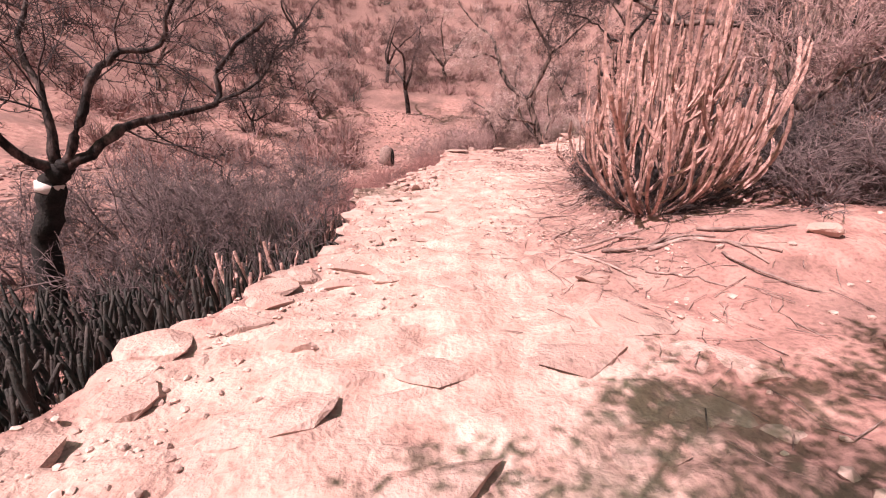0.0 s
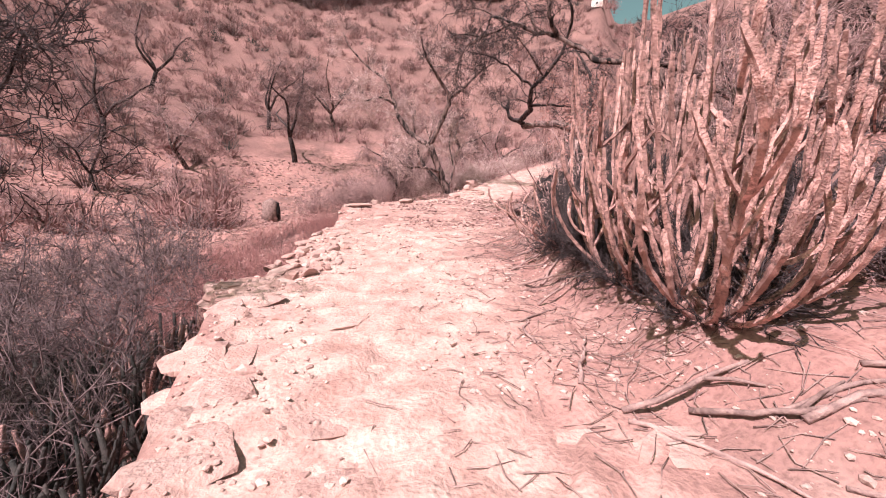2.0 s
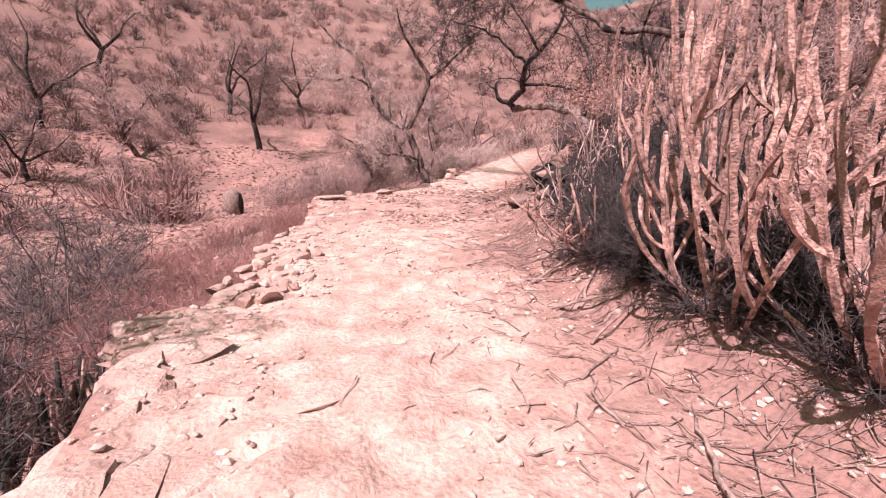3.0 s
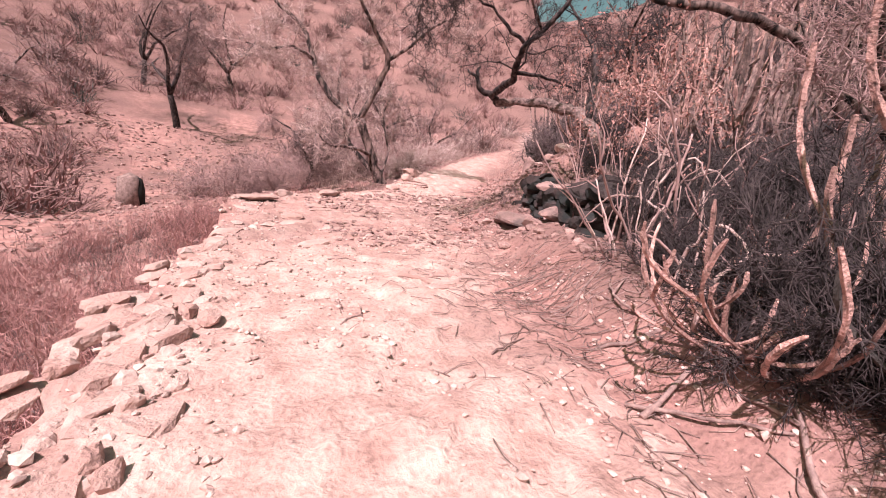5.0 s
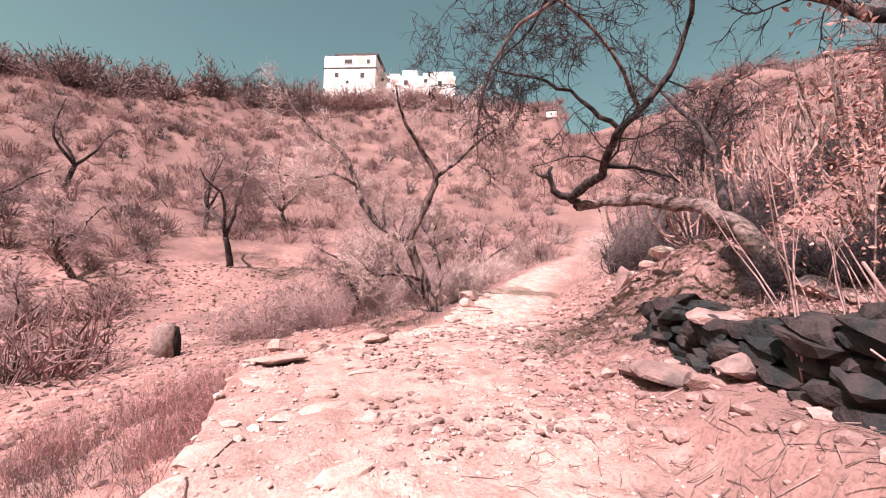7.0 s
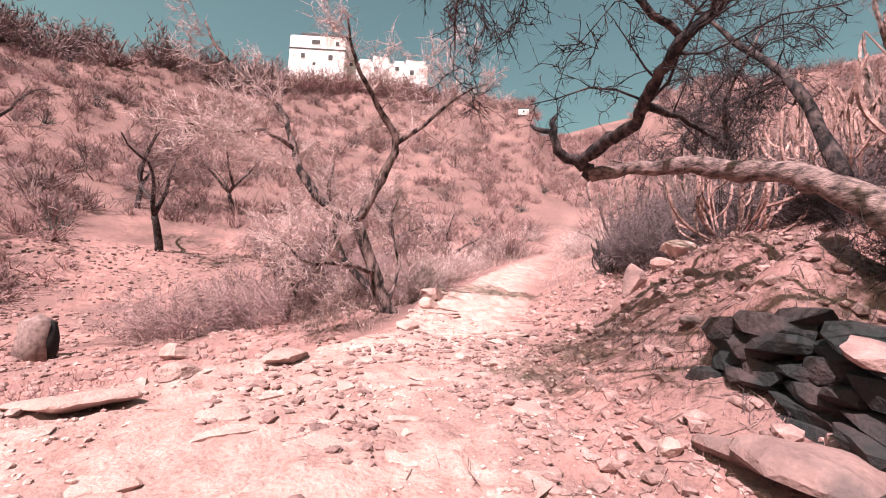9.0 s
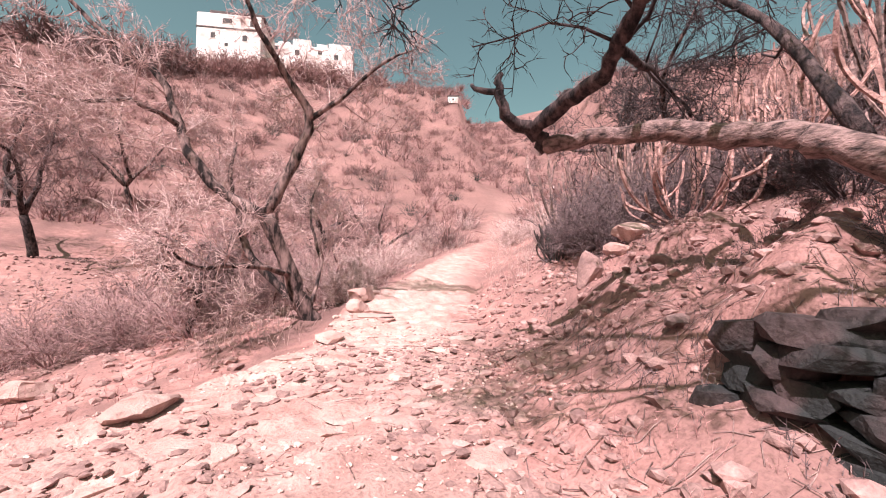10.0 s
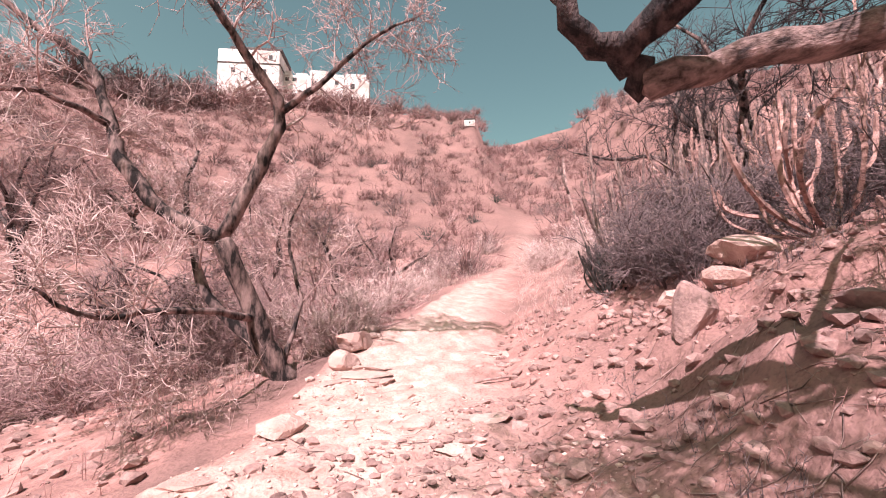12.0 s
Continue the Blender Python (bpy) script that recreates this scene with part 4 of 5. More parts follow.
# ---------------------------------------------------------------- tangle of dead stems over the path's right edge
def tangle(label, x0, y0, seed, stems, size, tallest, leafy):
    rng = np.random.default_rng(seed)
    ob = thing("dead_brush", label, "brush", x0, y0, gz(x0, y0))
    for k in range(stems):
        a, r = rng.uniform(0, 2 * np.pi), size * math.sqrt(rng.random())
        b = (math.cos(a) * r * 0.75, math.sin(a) * r * 0.62, -0.1)
        out = np.array([math.cos(a), math.sin(a), 0.0])
        tall = tallest * rng.uniform(0.35, 1.0)
        q = wander(rng, b, unit(out * rng.uniform(-0.3, 0.45) + np.array([0, 0, 1])), tall, 9, 0.17, rng.uniform(-0.03, 0.05))
        T = Tubes()
        rad = rng.uniform(0.008, 0.021)
        T.add(q, np.linspace(rad, rad * 0.55, 10), 7, 0.05)
        part("stem", T.mesh(TWIG if k % 3 else PALETWIG), ob)
        for j in range(2):
            m = int(rng.integers(3, 9))
            S = Tubes()
            S.add(wander(rng, q[m], rng.normal(0, 1, 3) + np.array([0, 0, 0.8]), tall * rng.uniform(0.12, 0.3), 5, 0.2), np.linspace(rad * 0.6, rad * 0.3, 6), 5)
            part("side_stem", S.mesh(TWIG), ob)
    for k in range(stems // 6):
        a, w = rng.uniform(0, 2 * np.pi), rng.uniform(0.35, 0.75) * size
        c = np.array([rng.uniform(-0.6, 0.5), rng.uniform(-0.6, 0.4), 0.0]) * size
        t = np.linspace(0.1, rng.uniform(2.2, 3.0), 14)
        q = c + np.stack([-np.cos(t) * w * math.cos(a), -np.cos(t) * w * math.sin(a), np.sin(t) * tallest * rng.uniform(0.3, 0.6)], 1) + rng.normal(0, 0.012, (14, 3))
        q[0, 2] = -0.05
        arcs = Tubes()
        arcs.add(q, np.linspace(0.018, 0.008, 14), 6)
        part("bent_stem", arcs.mesh(PALETWIG), ob, "bent pale stem that arches over")
    # dark twig mass that stands for the shaded hollow behind the stems
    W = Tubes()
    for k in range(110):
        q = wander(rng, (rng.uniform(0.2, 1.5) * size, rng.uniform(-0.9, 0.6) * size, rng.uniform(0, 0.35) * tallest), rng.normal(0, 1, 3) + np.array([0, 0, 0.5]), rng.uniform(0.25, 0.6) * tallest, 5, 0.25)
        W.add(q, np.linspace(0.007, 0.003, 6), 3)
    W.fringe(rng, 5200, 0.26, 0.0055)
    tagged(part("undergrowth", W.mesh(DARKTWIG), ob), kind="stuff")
    if not leafy:
        return ob
    blob = np.array([0.8, 1.45, 2.1]) + rng.normal(0, 1, (60, 3)) * np.array([0.45, 0.62, 0.45])
    c = np.repeat(blob, 44, 0) + rng.normal(0, 0.12, (60 * 44, 3))
    part("foliage", mesh_from(*leaf_arrays(rng, c, 0.014, 0.036), LEAF), ob, "curled dry red leaves")
    for k in range(22):
        hang = Tubes()
        q = wander(rng, np.array([0.8, 1.45, 0.2]) + rng.normal(0, 1, 3) * np.array([0.35, 0.4, 0.1]), (rng.normal(0, 0.2), rng.normal(0, 0.2), 1), rng.uniform(1.4, 2.4), 6, 0.12)
        hang.add(q, np.linspace(0.011, 0.004, 7), 4)
        part("stem", hang.mesh(TWIG), ob)
    return ob


tangle("tangle of pale dead stems with dry red leaves", 4.65, 10.35, 91, 46, 1.0, 2.0, True)
tangle("low tangle of pale dead stems at the foot of the cactus", 3.75, 8.75, 92, 30, 0.75, 1.05, False)


# ---------------------------------------------------------------- the hills' scrub, weeds and loose stones
def scrub(name, label, mat, count, seed, sizes, rmin, rmax, az, sparse, twigs=60, long=0.6, flat=0.85):
    rng = np.random.default_rng(seed)
    near = [fuzz_bush(rng, 9 + twigs // 60, twigs, flat, 0.016, long * 0.4, long) for _ in range(5)]
    places = []
    while len(places) < count:
        a = radians(rng.uniform(*az))
        r = math.sqrt(rng.uniform(rmin ** 2, rmax ** 2))
        x, y = 1 + r * math.sin(a), 12 + r * math.cos(a)
        if left_edge(y) - 1.6 < x < right_edge(y) + 1.3 and y < 50 + 12 * rng.random():
            continue
        if x < left_edge(y) and r < 40 and -17 < math.degrees(a) < 7 and rng.random() < sparse:
            continue
        if x > right_edge(y) and x < right_edge(y) + 6 and r < 24:
            continue
        s = rng.uniform(*sizes)
        places.append((x, y, r, rng.uniform(0, 6.28), s))
    P = np.array(places)
    z = ground_height(P[:, 0], P[:, 1])
    rows = [(x, y, zz - 0.05, t, (s, s, s * rng.uniform(0.75, 1.15)), rng.normal(0, 0.06)) for (x, y, r, t, s), zz in zip(places, z)]
    ob = new(name, scatter(near, rows, mat))
    return tagged(ob, label, "scrub", kind="stuff")


scrub("hillside_scrub", "pinkish leafless scrub covering the hillside", SCRUB, 4300, 201, (1.0, 2.3), 14, 122, (-62, 105), 0.9)
scrub("grey_scrub", "grey leafless bushes over the hillside", GREYSCRUB, 1000, 202, (1.2, 2.8), 14, 124, (-62, 105), 0.8)
scrub("green_scrub", "dull dark green bushes on the slope", GREENSCRUB, 150, 203, (0.8, 1.9), 22, 100, (-60, 100), 0.6)
scrub("ridge_trees", "rounded grey leafless trees along the skyline", GREYSCRUB, 100, 204, (4.2, 8.0), 97, 112, (-62, 2), 0.0, 420, 0.26, 1.0)
scrub("saddle_trees", "rounded leafless trees along the saddle", SCRUB, 60, 205, (2.0, 3.6), 96, 116, (20, 90), 0.0, 260, 0.32, 1.0)


scrub("fort_scrub", "pinkish leafless trees below the hilltop house", SCRUB, 60, 206, (3.4, 5.6), 97, 101, (0, 25), 0.0, 420, 0.24, 1.0)


def weeds(name, label, mat, seed, count, box, tall, width, keep):
    rng = np.random.default_rng(seed)
    x, y = rng.uniform(box[0], box[1], count), rng.uniform(box[2], box[3], count)
    ok = keep(x, y) & (vnoise(x * 0.8, y * 0.8, seed) > -0.22)
    x, y = x[ok], y[ok]
    n = len(x)
    b = np.stack([x, y, ground_height(x, y) - 0.03], 1)
    h = rng.uniform(*tall, n)
    t = b + np.stack([rng.normal(0, 0.3, n) * h, rng.normal(0, 0.3, n) * h, h], 1)
    bs, ts, ws = [b], [t], [np.full(n, width)]
    for k in range(5):
        s = rng.uniform(0.2, 0.95, n)[:, None]
        p = b + (t - b) * s
        bs.append(p)
        ts.append(p + rng.normal(0, 0.3, (n, 3)) * h[:, None] * 0.5 + np.stack([0 * h, 0 * h, h * 0.12], 1))
        ws.append(np.full(n, width * 0.7))
    ob = new(name, spikes(np.concatenate(bs), np.concatenate(ts), np.concatenate(ws), mat))
    return tagged(ob, label, "weeds", kind="stuff")


weeds("dry_weeds", "reddish dry weeds filling the gully below the path", WEED, 211, 32000, (-6.5, 0.3, 8.4, 21), (0.12, 0.8), 0.0045, lambda x, y: (vnoise(x * 2.1, y * 2.1, 15) > -0.14) & (x < left_edge(y) - 0.12) & (x > left_edge(y) - 4.2 - fbm(x, y, 7) * 2))
weeds("gully_weeds", "grey brown weeds among the gully's cactus", DARKTWIG, 212, 9000, (-7.5, -0.9, -1, 9), (0.15, 0.5), 0.004, lambda x, y: x < left_edge(y) - 0.15)
weeds("brown_weeds", "dark brown dry weeds among the red ones", MIDTWIG, 216, 7000, (-6.5, 0.3, 8.4, 21), (0.12, 0.6), 0.0042, lambda x, y: (vnoise(x * 1.7, y * 1.7, 16) > 0.0) & (x < left_edge(y) - 0.12) & (x > left_edge(y) - 4.5))
weeds("bank_grass", "thin dry grass tufts on the bank", WEED, 213, 8000, (3, 14, 11, 24), (0.06, 0.26), 0.003, lambda x, y: (x > right_edge(y) - 0.3) & (vnoise(x * 1.7, y * 1.7, 77) > 0.08))
weeds("bank_brushwood", "dark dead brushwood strewn over the bank", MIDTWIG, 217, 13000, (5.4, 16, 11.8, 21), (0.04, 0.26), 0.0045, lambda x, y: (x > right_edge(y) + 0.9) & (vnoise(x * 1.3, y * 1.3, 79) > -0.06))
weeds("wash_weeds", "sparse dry weeds over the stony wash", WEED, 214, 3200, (-16, 8, 20, 44), (0.15, 0.5), 0.006, lambda x, y: (x < left_edge(y) - 1.0) & (vnoise(x * 0.35, y * 0.35, 78) > 0.1))
weeds("far_weeds", "pale dry weeds along the far path", PALETWIG, 215, 4200, (3, 22, 21, 40), (0.25, 0.9), 0.006, lambda x, y: ((x < left_edge(y) - 0.5) & (x > left_edge(y) - 6)) | ((x > right_edge(y) + 0.4) & (x < right_edge(y) + 3)))


def loose_stones(name, label, mat, seed, count, box, size, keep, flat=0.55):
    rng = np.random.default_rng(seed)
    variants = [rock_arrays(rng, 1, 6) for _ in range(8)]
    x, y = rng.uniform(box[0], box[1], count), rng.uniform(box[2], box[3], count)
    ok = keep(x, y)
    x, y = x[ok], y[ok]
    z = ground_height(x, y)
    s = size[0] + (size[1] - size[0]) * rng.random(len(x)) ** 2.6
    rows = [(a, b, c + k * flat * 0.15, rng.uniform(0, 6.28), (k, k * rng.uniform(0.6, 1), k * flat), rng.normal(0, 0.2)) for a, b, c, k in zip(x, y, z, s)]
    ob = new(name, scatter(variants, rows, mat))
    return tagged(ob, label, "stones", kind="stuff")


loose_stones("path_gravel", "small loose stone chips on the path", CHIPS, 221, 34000, (-2.6, 9, -1, 22), (0.011, 0.07), lambda x, y: (x > left_edge(y)) & (x < right_edge(y) + 0.6) & ((x < left_edge(y) + 1.0) | (vnoise(x * 0.9, y * 0.9, 5) > 0.0)))
loose_stones("edge_rubble", "broken pale stones along the path's edge", CHIPS, 222, 2200, (-2.6, 6, 0, 22), (0.03, 0.2), lambda x, y: (x > left_edge(y) - 0.25) & (x < left_edge(y) + 0.55))
loose_stones("wash_stones", "scattered pale stones over the dry wash", RUBBLE, 223, 15000, (-20, 8, 12, 46), (0.045, 0.30), lambda x, y: x < left_edge(y) - 1.2)
loose_stones("bank_stones", "rubble of pinkish stones on the bank", RUBBLE, 224, 5200, (4, 15, 10.5, 23), (0.025, 0.24), lambda x, y: x > right_edge(y) - 0.2)
loose_stones("rubble_patch", "broken stones bedded in the shaded stretch of path", RUBBLE, 226, 6000, (1.6, 8, 13.2, 20), (0.02, 0.17), lambda x, y: (x > left_edge(y) + 0.7) & (x < right_edge(y) + 0.6) & (vnoise(x * 1.1, y * 1.1, 19) > -0.1), 0.4)
loose_stones("verge_stones", "small stones under the cactus", CHIPS, 225, 700, (1.5, 9, -1, 11), (0.02, 0.11), lambda x, y: x > right_edge(y) - 0.3)


def litter(name, label, seed, count, centre, size, mat):
    rng = np.random.default_rng(seed)
    T = Tubes()
    for _ in range(count):
        x, y = centre[0] + rng.normal(0, size[0]), centre[1] + rng.normal(0, size[1])
        a, ln = rng.uniform(0, 6.28), rng.uniform(0.06, 0.38)
        m = np.array([(x + math.cos(a) * ln * s, y + math.sin(a) * ln * s) for s in (-0.5, 0.0, 0.5)])
        m[1] += rng.normal(0, ln * 0.1, 2)
        z = ground_height(m[:, 0], m[:, 1]) + rng.uniform(0.004, 0.03)
        T.add(np.column_stack([m, z]), [0.0045, 0.0045, 0.002], 3)
    return tagged(new(name, T.mesh(mat)), label, "litter", kind="stuff")


litter("twig_litter", "dry twig litter on the earth under the cactus", 231, 650, (2.2, 5.6), (0.8, 1.5), STICK)
litter("brush_litter", "dry twig litter under the dead brush", 232, 1200, (3.6, 9.8), (0.8, 1.5), STICK)
litter("bank_litter", "dry twig litter below the bent tree", 233, 1200, (6.8, 14.9), (1.5, 2.2), STICK)


# ---------------------------------------------------------------- fallen sticks, each a thing of its own
def fallen_stick(x, y, turn, length, radius, seed, fork=False):
    rng = np.random.default_rng(seed)
    n = 9
    d = np.array([math.cos(radians(turn)), math.sin(radians(turn))])
    side = np.array([-d[1], d[0]])
    s = np.linspace(-0.5, 0.5, n)
    bow = rng.normal(0, 0.09) * length
    xy = np.array([x, y]) + np.outer(s, d) * length + np.outer((0.25 - s * s) * 4, side) * bow + rng.normal(0, 0.012, (n, 2))
    z = ground_height(xy[:, 0], xy[:, 1])
    z = np.maximum(z, np.interp(s, [-0.5, 0.5], [z[0], z[-1]])) + radius * 0.8
    T = Tubes()
    T.add(np.column_stack([xy, z]) - np.array([x, y, 0]), np.linspace(radius, radius * 0.55, n) * rng.uniform(0.9, 1.1, n), 8, 0.05)
    if fork:
        k = 5
        tip = np.append(xy[k] - np.array([x, y]) + (d + side * rng.choice([-0.9, 0.9])) * length * 0.3, 0)
        tip[2] = gz(x + tip[0], y + tip[1]) + radius * 0.6
        st = np.append(xy[k] - np.array([x, y]), z[k])
        T.add([st, (st + tip) / 2 + np.array([0, 0, 0.02]), tip], [radius * 0.7, radius * 0.6, radius * 0.35], 7)
    ob = new("fallen_stick", T.mesh(STICK))
    ob.location = (x, y, 0)
    return tagged(ob, "dry pale fallen stick lying on the earth", "stick", "fallen sticks")


for k, (x, y, turn, ln, r, fk) in enumerate([
        (1.75, 4.35, -62, 0.95, 0.022, False), (2.25, 4.5, -40, 0.8, 0.028, True), (2.55, 4.35, -20, 0.7, 0.024, False), (1.72, 5.55, 55, 0.8, 0.024, False), (2.0, 4.85, -8, 0.8, 0.03, True),
        (2.75, 4.05, -30, 1.1, 0.032, True), (2.35, 3.75, -48, 0.7, 0.018, False), (3.2, 4.3, -15, 0.9, 0.026, False), (1.6, 6.2, 70, 0.6, 0.016, False), (1.85, 6.6, 30, 0.7, 0.016, False),
        (2.45, 7.0, 12, 0.9, 0.02, True), (2.5, 7.5, -30, 0.8, 0.022, False), (2.75, 7.9, 40, 0.9, 0.026, True), (2.6, 8.35, -65, 0.8, 0.02, False), (2.9, 8.7, 15, 1.0, 0.026, True),
        (3.2, 9.1, -40, 0.9, 0.024, False), (3.4, 9.6, 65, 0.8, 0.02, True), (3.6, 10.3, 20, 0.9, 0.02, False), (2.95, 9.9, -70, 0.5, 0.012, False), (2.2, 9.7, 25, 0.5, 0.012, False),
        (3.3, 10.9, -15, 0.8, 0.016, False), (1.1, 10.4, 30, 0.32, 0.01, False), (0.6, 12.3, 32, 0.35, 0.011, False),
        (7.9, 20.6, -10, 0.7, 0.03, False), (5.0, 13.2, -40, 0.9, 0.018, True), (3.0, 3.6, -55, 0.8, 0.02, False), (2.15, 8.2, 80, 0.5, 0.012, False)]):
    fallen_stick(x, y, turn, ln, r * 0.78, 500 + k, fk)


# ---------------------------------------------------------------- rocks, each a thing of its own
def rock(x, y, size, turn, label, mat, seed, sink=0.25, tilt=0.0, name="rock"):
    rng = np.random.default_rng(seed)
    v, f = rock_arrays(rng, 2 if max(size) < 0.6 else 3, 9)
    me = mesh_from(v * np.array(size), f, mat)
    ob = new(name, me)
    ob.matrix_world = pose(x, y, gz(x, y) + size[2] * (0.5 - sink), tilt, tilt * 0.4, turn)
    return tagged(ob, label, "rock", "rocks by the path")


for k, (x, y, s, turn, sink) in enumerate([
        (6.08, 19.65, (0.42, 0.3, 0.12), 20, 0.3), (4.75, 20.05, (0.5, 0.34, 0.22), 40, 0.3), (6.05, 22.1, (0.6, 0.42, 0.34), 70, 0.25), (6.5, 23.1, (0.8, 0.6, 0.5), 30, 0.3), (7.0, 23.6, (0.5, 0.4, 0.3), 10, 0.3),
        (1.64, 14.34, (0.26, 0.2, 0.12), 25, 0.3), (0.62, 16.9, (0.8, 0.5, 0.16), 12, 0.2), (3.65, 19.5, (0.5, 0.36, 0.2), 35, 0.3), (5.0, 18.05, (0.3, 0.22, 0.14), 0, 0.3), (0.57, 23.6, (0.7, 0.6, 0.45), 60, 0.25),
        (4.85, 14.45, (0.24, 0.2, 0.15), 15, 0.25), (9.75, 18.0, (0.9, 0.7, 0.42), 25, 0.35), (9.2, 18.6, (0.5, 0.45, 0.3), 55, 0.3), (9.15, 17.9, (0.55, 0.4, 0.3), 80, 0.3), (2.4, 18.15, (0.7, 0.4, 0.16), 60, 0.2),
        (1.25, 17.6, (0.6, 0.4, 0.14), 40, 0.2), (6.9, 19.4, (0.5, 0.36, 0.1), 20, 0.4), (7.4, 24.6, (0.6, 0.45, 0.35), 45, 0.3), (3.75, 4.0, (0.3, 0.24, 0.16), 10, 0.3), (3.1, 2.5, (0.22, 0.17, 0.12), 20, 0.3)]):
    rock(x, y, s, turn, "pale weathered rock lying on the earth", STONE, 600 + k, sink)
for k, (x, y, s, turn, tilt) in enumerate([
        (5.25, 13.55, (1.0, 0.6, 0.3), -40, 14), (5.75, 13.3, (0.9, 0.6, 0.28), -30, 18), (5.4, 12.9, (0.8, 0.5, 0.26), 10, -10), (4.95, 13.05, (0.5, 0.4, 0.24), 60, 8), (6.2, 12.7, (0.9, 0.6, 0.3), 20, 12),
        (5.1, 14.1, (0.55, 0.4, 0.22), 80, 6), (6.6, 15.5, (0.32, 0.26, 0.14), 10, 10), (7.9, 16.4, (0.4, 0.3, 0.14), 40, 8), (9.4, 15.6, (0.6, 0.45, 0.22), 30, 10), (10.4, 15.2, (0.7, 0.5, 0.28), 70, 8), (8.6, 15.0, (0.55, 0.4, 0.2), 10, 12)]):
    rock(x, y, s, turn, "dark tilted slab of rock on the bank", ROCK, 640 + k, 0.3, tilt)
post = rock(8.27, 17.8, (0.24, 0.42, 0.66), 35, "upright stone set on edge beside the path", ROCK, 660, 0.2, 12, "standing_stone")

# ---------------------------------------------------------------- stumps in the wash
def stump(x, y, height, radius, seed):
    rng = np.random.default_rng(seed)
    ob = thing("tree_stump", "sawn grey tree stump, black on one side", "stump", x, y, gz(x, y) - 0.05)
    T, C = Tubes(), Tubes()
    T.add([(0, 0, -0.1), (0, 0.02, height * 0.5), (0.03, 0, height)], [radius * 1.2, radius, radius * 0.95], 12, 0.06)
    # black bulge up the stump's +x side
    C.add([(radius * 0.75, -radius * 0.2, 0.0), (radius * 0.8, -radius * 0.2, height * 0.6), (radius * 0.8, -radius * 0.15, height * 0.98)], [radius * 0.52, radius * 0.5, radius * 0.3], 9, 0.12)
    part("wood", T.mesh(STICK), ob)
    part("charred_side", C.mesh(BLACKWOOD), ob, "black wood")
    return ob


stump(-3.6, 28.4, 1.15, 0.42, 71)


# ---------------------------------------------------------------- buildings on the ridge
def box(name, size, at, mat, parent, bevel=0.05, label=""):
    bm = bmesh.new()
    bmesh.ops.create_cube(bm, size=1, matrix=Matrix.Translation((0, 0, size[2] / 2)) @ Matrix.Diagonal((*size, 1)))
    bmesh.ops.bevel(bm, geom=bm.edges[:], offset=bevel, segments=1, affect="EDGES")
    me = bpy.data.meshes.new(name)
    bm.to_mesh(me)
    bm.free()
    me.materials.append(mat)
    ob = part(name, me, parent, label)
    ob.location = at
    return ob


def window(x, z, w, h, parent, depth):
    f = box("window", (w + 0.3, 0.16, h + 0.3), (x, depth, z - 0.15), LIME, parent, 0.03)
    box("pane", (w, 0.1, h), (0, -0.075, 0.15), OPENING, f, 0.01, "dark window opening")


def polar(az, r):
    return 1 + r * math.sin(radians(az)), 12 + r * math.cos(radians(az))


x, y = polar(7.2, 106)
fort = thing("hilltop_house", "white limewashed hilltop house with a dark flat roof", "building", x, y, gz(x, y) - 0.6)
fort.rotation_euler = (0, 0, radians(-24))
box("wall", (13.0, 9.0, 15.6), (0, 0, -6), LIME, fort, 0.15)
box("string_course", (13.2, 9.2, 0.35), (0, 0, 6.3), ROOFING, fort, 0.05, "dark moulding between the storeys")
box("roof", (11.0, 8.6, 0.7), (1.4, 0, 9.6), ROOFING, fort, 0.1, "dark overhanging roof")
for wx, wz, w, h in ((-0.4, 7.6, 1.9, 1.0), (-3.2, 4.2, 0.9, 1.1), (3.2, 4.0, 1.0, 1.2), (-0.5, 2.6, 0.7, 0.7), (4.6, 7.5, 0.8, 1.0)):
    window(wx, wz, w, h, fort, -4.5)
x, y = polar(15.6, 106)
annex = thing("hilltop_annex", "low white limewashed building with a broken parapet", "building", x, y, gz(x, y) - 0.6)
annex.rotation_euler = (0, 0, radians(-22))
box("wall", (21.0, 8.0, 12.2), (0, 0, -6), LIME, annex, 0.2)
for k, (px, w, h) in enumerate(((-10.2, 3.2, 1.0), (-5.6, 2.6, 0.6), (-1.2, 4.0, 1.5), (4.0, 2.4, 0.8), (8.6, 5.0, 1.2))):
    box("parapet", (w, 7.6, h), (px * 0.86, 0, 6.2), LIME, annex, 0.12)
for wx, wz, w, h in ((-8, 4.6, 0.9, 0.9), (-6.4, 4.6, 0.9, 0.9), (-2, 3.8, 1.0, 1.2), (3, 4.4, 0.9, 1.0), (6.6, 3.6, 1.0, 1.2), (-5, 1.9, 0.6, 0.6)):
    window(wx, wz, w, h, annex, -4.0)
for px, h in ((-11.0, 5.0), (-5.2, 6.5), (-0.2, 6.0), (5.0, 4.0)):
    mast = Tubes()
    mast.add([(0, 0, 0), (0.05, 0, h * 0.5), (0, 0, h)], [0.07, 0.06, 0.045], 6)
    mo = part("mast", mast.mesh(ROOFING), annex, "thin metal mast")
    mo.location = (px * 0.86, 1.0, 6.2)
x, y = polar(34.6, 92)
hut = thing("small_house", "small pale house far off on the saddle", "building", x, y, gz(x, y) - 0.8)
hut.rotation_euler = (0, 0, radians(-35))
hut.scale = (0.7, 0.7, 0.7)
box("wall", (3.2, 3.0, 2.0), (0, 0, 0), LIME, hut, 0.06)
box("roof", (3.5, 3.3, 0.3), (0, 0, 2.0), ROOFING, hut, 0.05)
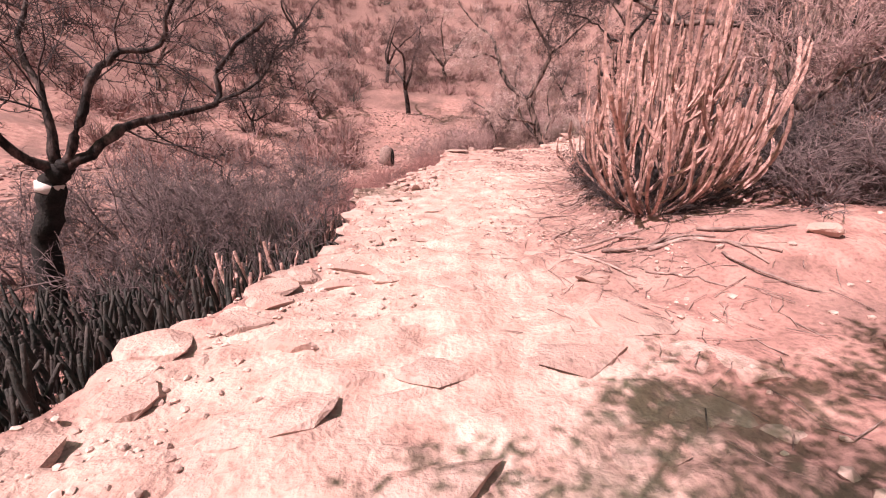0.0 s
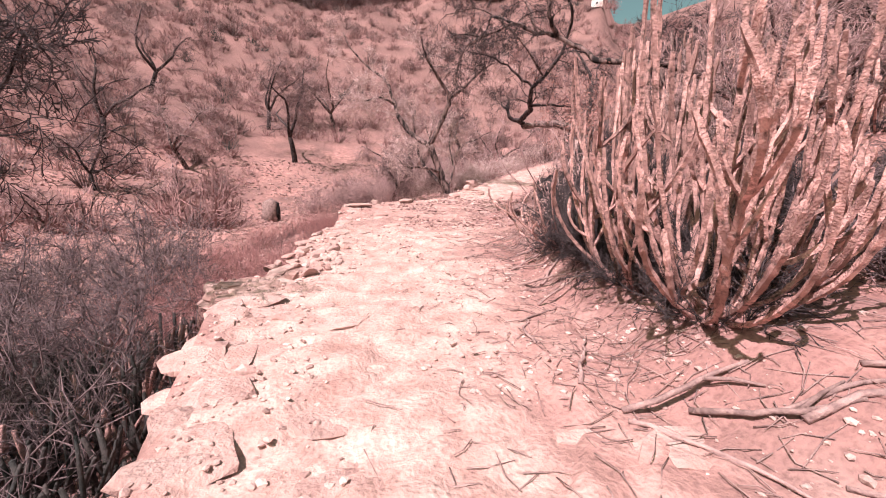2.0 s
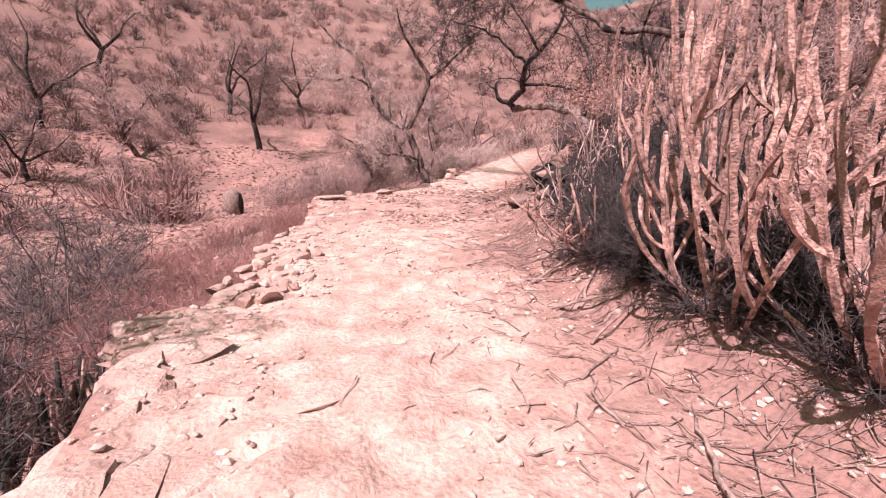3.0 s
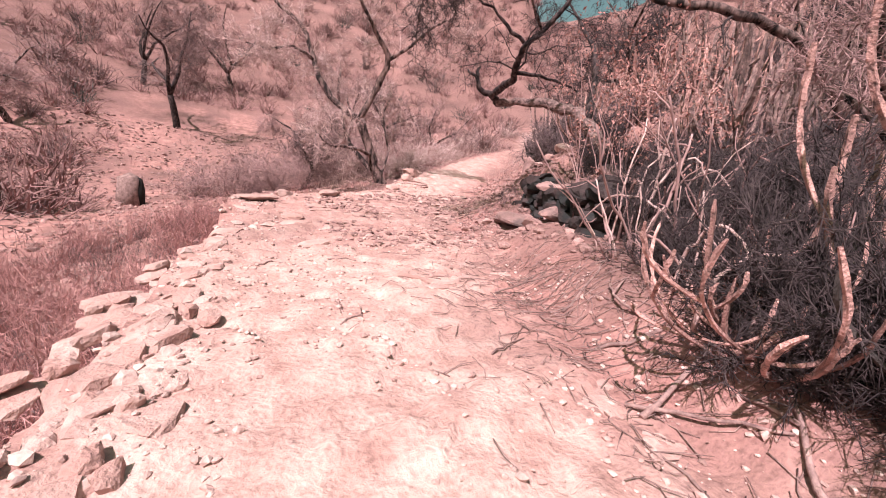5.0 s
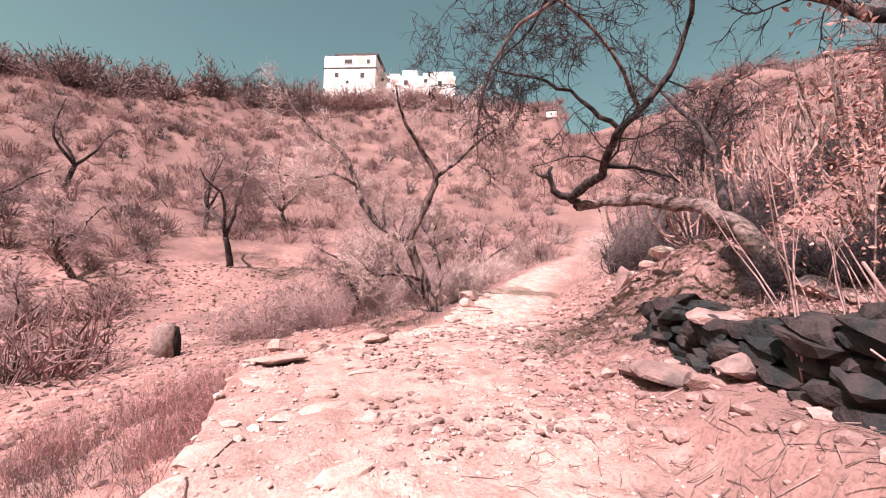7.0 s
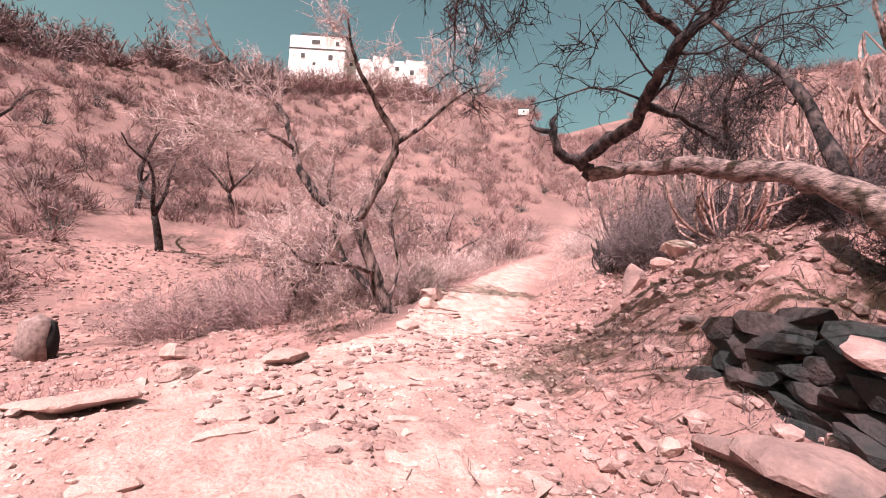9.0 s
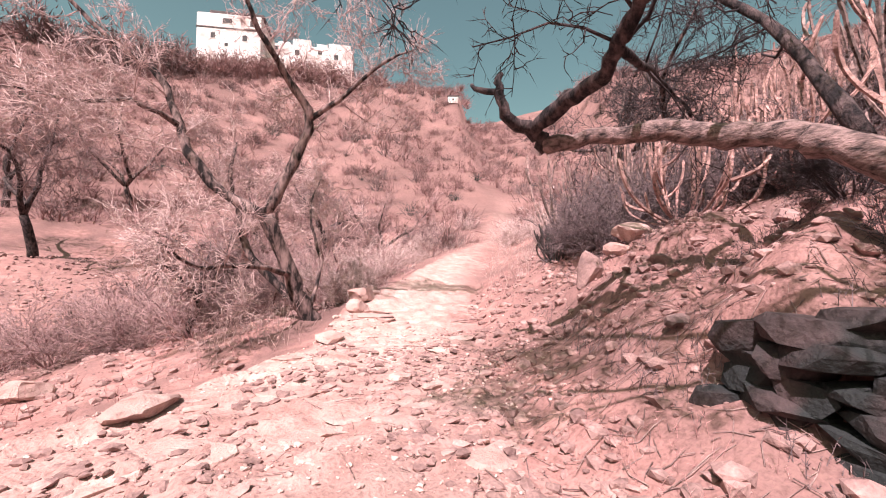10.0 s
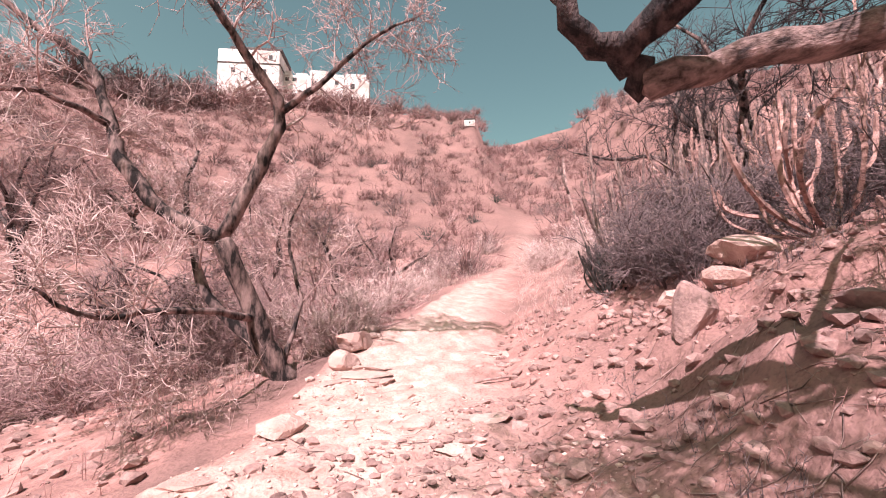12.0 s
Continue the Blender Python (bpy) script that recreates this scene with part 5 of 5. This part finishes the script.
window(0, 0.8, 0.6, 0.6, hut, -1.5)

# ---------------------------------------------------------------- laid stones, last
def broken_slab(rng, mat):
    """A flat stone about 1 x 1 x 1 with faces broken at random."""
    v, f = rock_arrays(rng, 2, 10)
    v = v / np.ptp(v, axis=0)
    v[:, 2] = np.clip(v[:, 2], -0.4, 0.33) / 0.73
    return mesh_from(v + rng.normal(0, 0.012, v.shape), f, mat)


rng = np.random.default_rng(7)
SLABS = [broken_slab(rng, STONE) for k in range(18)]
BLOCKS = [broken_slab(rng, SHADEDROCK) for k in range(12)]
edge = thing("retaining_wall", "low dry retaining wall of flat pale stones", "wall", kind="structure")
y, k = -0.6, 0
while y < 20.2 and k < 200:
    x = float(left_edge(y))
    dx = float(left_edge(y + 0.3)) - x
    ang = math.atan2(0.3, dx)
    top = float(path_level(y))
    drop = float(np.interp(y, [-5, 0, 4.5, 5.5, 9, 12, 16.5, 18, 20], [0.5, 0.5, 0.55, 0.9, 1.0, 0.8, 0.7, 0.35, 0.2]))
    for c in range(max(1, min(4, int(drop / 0.15)))):
        ln, wd, th = rng.uniform(0.28, 0.7), rng.uniform(0.26, 0.5), rng.uniform(0.08, 0.15)
        ln, wd = (ln * 0.7, wd * 0.75) if 8.4 < y < 12.6 else (ln, wd)
        ln, wd = (ln * 0.65, wd * 0.7) if 7.6 < y < 9.4 else (ln, wd)
        big = 9.4 < y < 11.2 and c == 0 and rng.random() < 0.4
        ob = part("stone", SLABS[int(rng.integers(0, 18))], edge)
        nx, ny = -math.sin(ang), math.cos(ang)
        off = rng.uniform(-0.30, -0.08) + (0.03 * c)
        ob.matrix_basis = pose(x + nx * off + rng.normal(0, 0.05), y + ny * off + rng.normal(0, 0.1), top - 0.045 - 0.14 * c + rng.uniform(-0.015, 0.03),
                               rng.normal(0, 4 + 9 * big), rng.normal(0, 4 + 9 * big), math.degrees(ang) + rng.normal(0, 16)) @ Matrix.Diagonal((ln * (1.2 if big else 1.0), wd, th, 1))
        k += 1
    y += rng.uniform(0.2, 0.36) * max(0.35, math.sin(ang))

for k in range(100):
    y = rng.uniform(8.5, 12.6)
    x = float(left_edge(y)) + rng.uniform(-0.3, 0.55)
    s = rng.uniform(0.1, 0.36)
    ob = part("stone", SLABS[int(rng.integers(0, 18))], edge)
    ob.matrix_basis = pose(x, y, float(path_level(y)) - 0.03 + rng.uniform(-0.06, 0.05), rng.normal(0, 11), rng.normal(-4, 11), rng.uniform(20, 110)) @ Matrix.Diagonal((s * 1.2, s * 0.75, rng.uniform(0.05, 0.13), 1))

paving = thing("path_stones", "worn pale slabs bedded in the dusty path", "path", kind="structure")
k = 0
while k < 230:
    y = rng.uniform(-0.3, 23)
    lo, hi = float(left_edge(y)), float(right_edge(y))
    x = lo + 0.25 + (hi - lo - 0.3) * rng.random() ** 1.2
    if vnoise(np.array([x * 0.7]), np.array([y * 0.7]), 66)[0] < -0.12:
        continue
    s = rng.uniform(0.16, 0.62)
    ob = part("stone", SLABS[int(rng.integers(0, 18))], paving)
    ob.matrix_basis = pose(x, y, gz(x, y) - 0.032 + rng.uniform(-0.012, 0.012), rng.normal(0, 3), rng.normal(0, 3), rng.uniform(-35, 35)) @ Matrix.Diagonal((s * 1.3, s * rng.uniform(0.55, 0.85), rng.uniform(0.06, 0.10), 1))
    k += 1

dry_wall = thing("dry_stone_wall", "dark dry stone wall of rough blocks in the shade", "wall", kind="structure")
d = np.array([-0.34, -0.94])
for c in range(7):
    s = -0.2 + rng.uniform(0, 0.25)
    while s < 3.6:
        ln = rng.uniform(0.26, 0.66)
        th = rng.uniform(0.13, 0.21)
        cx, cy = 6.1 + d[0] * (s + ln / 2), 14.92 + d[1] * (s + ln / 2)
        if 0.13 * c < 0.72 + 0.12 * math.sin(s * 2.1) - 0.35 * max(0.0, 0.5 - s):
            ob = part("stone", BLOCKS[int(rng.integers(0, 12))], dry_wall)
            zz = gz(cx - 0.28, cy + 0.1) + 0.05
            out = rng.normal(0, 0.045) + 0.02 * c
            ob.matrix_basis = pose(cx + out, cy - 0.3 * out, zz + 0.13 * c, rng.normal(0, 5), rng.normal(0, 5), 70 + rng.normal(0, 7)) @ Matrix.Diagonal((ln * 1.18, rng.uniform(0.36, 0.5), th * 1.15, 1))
        s += ln
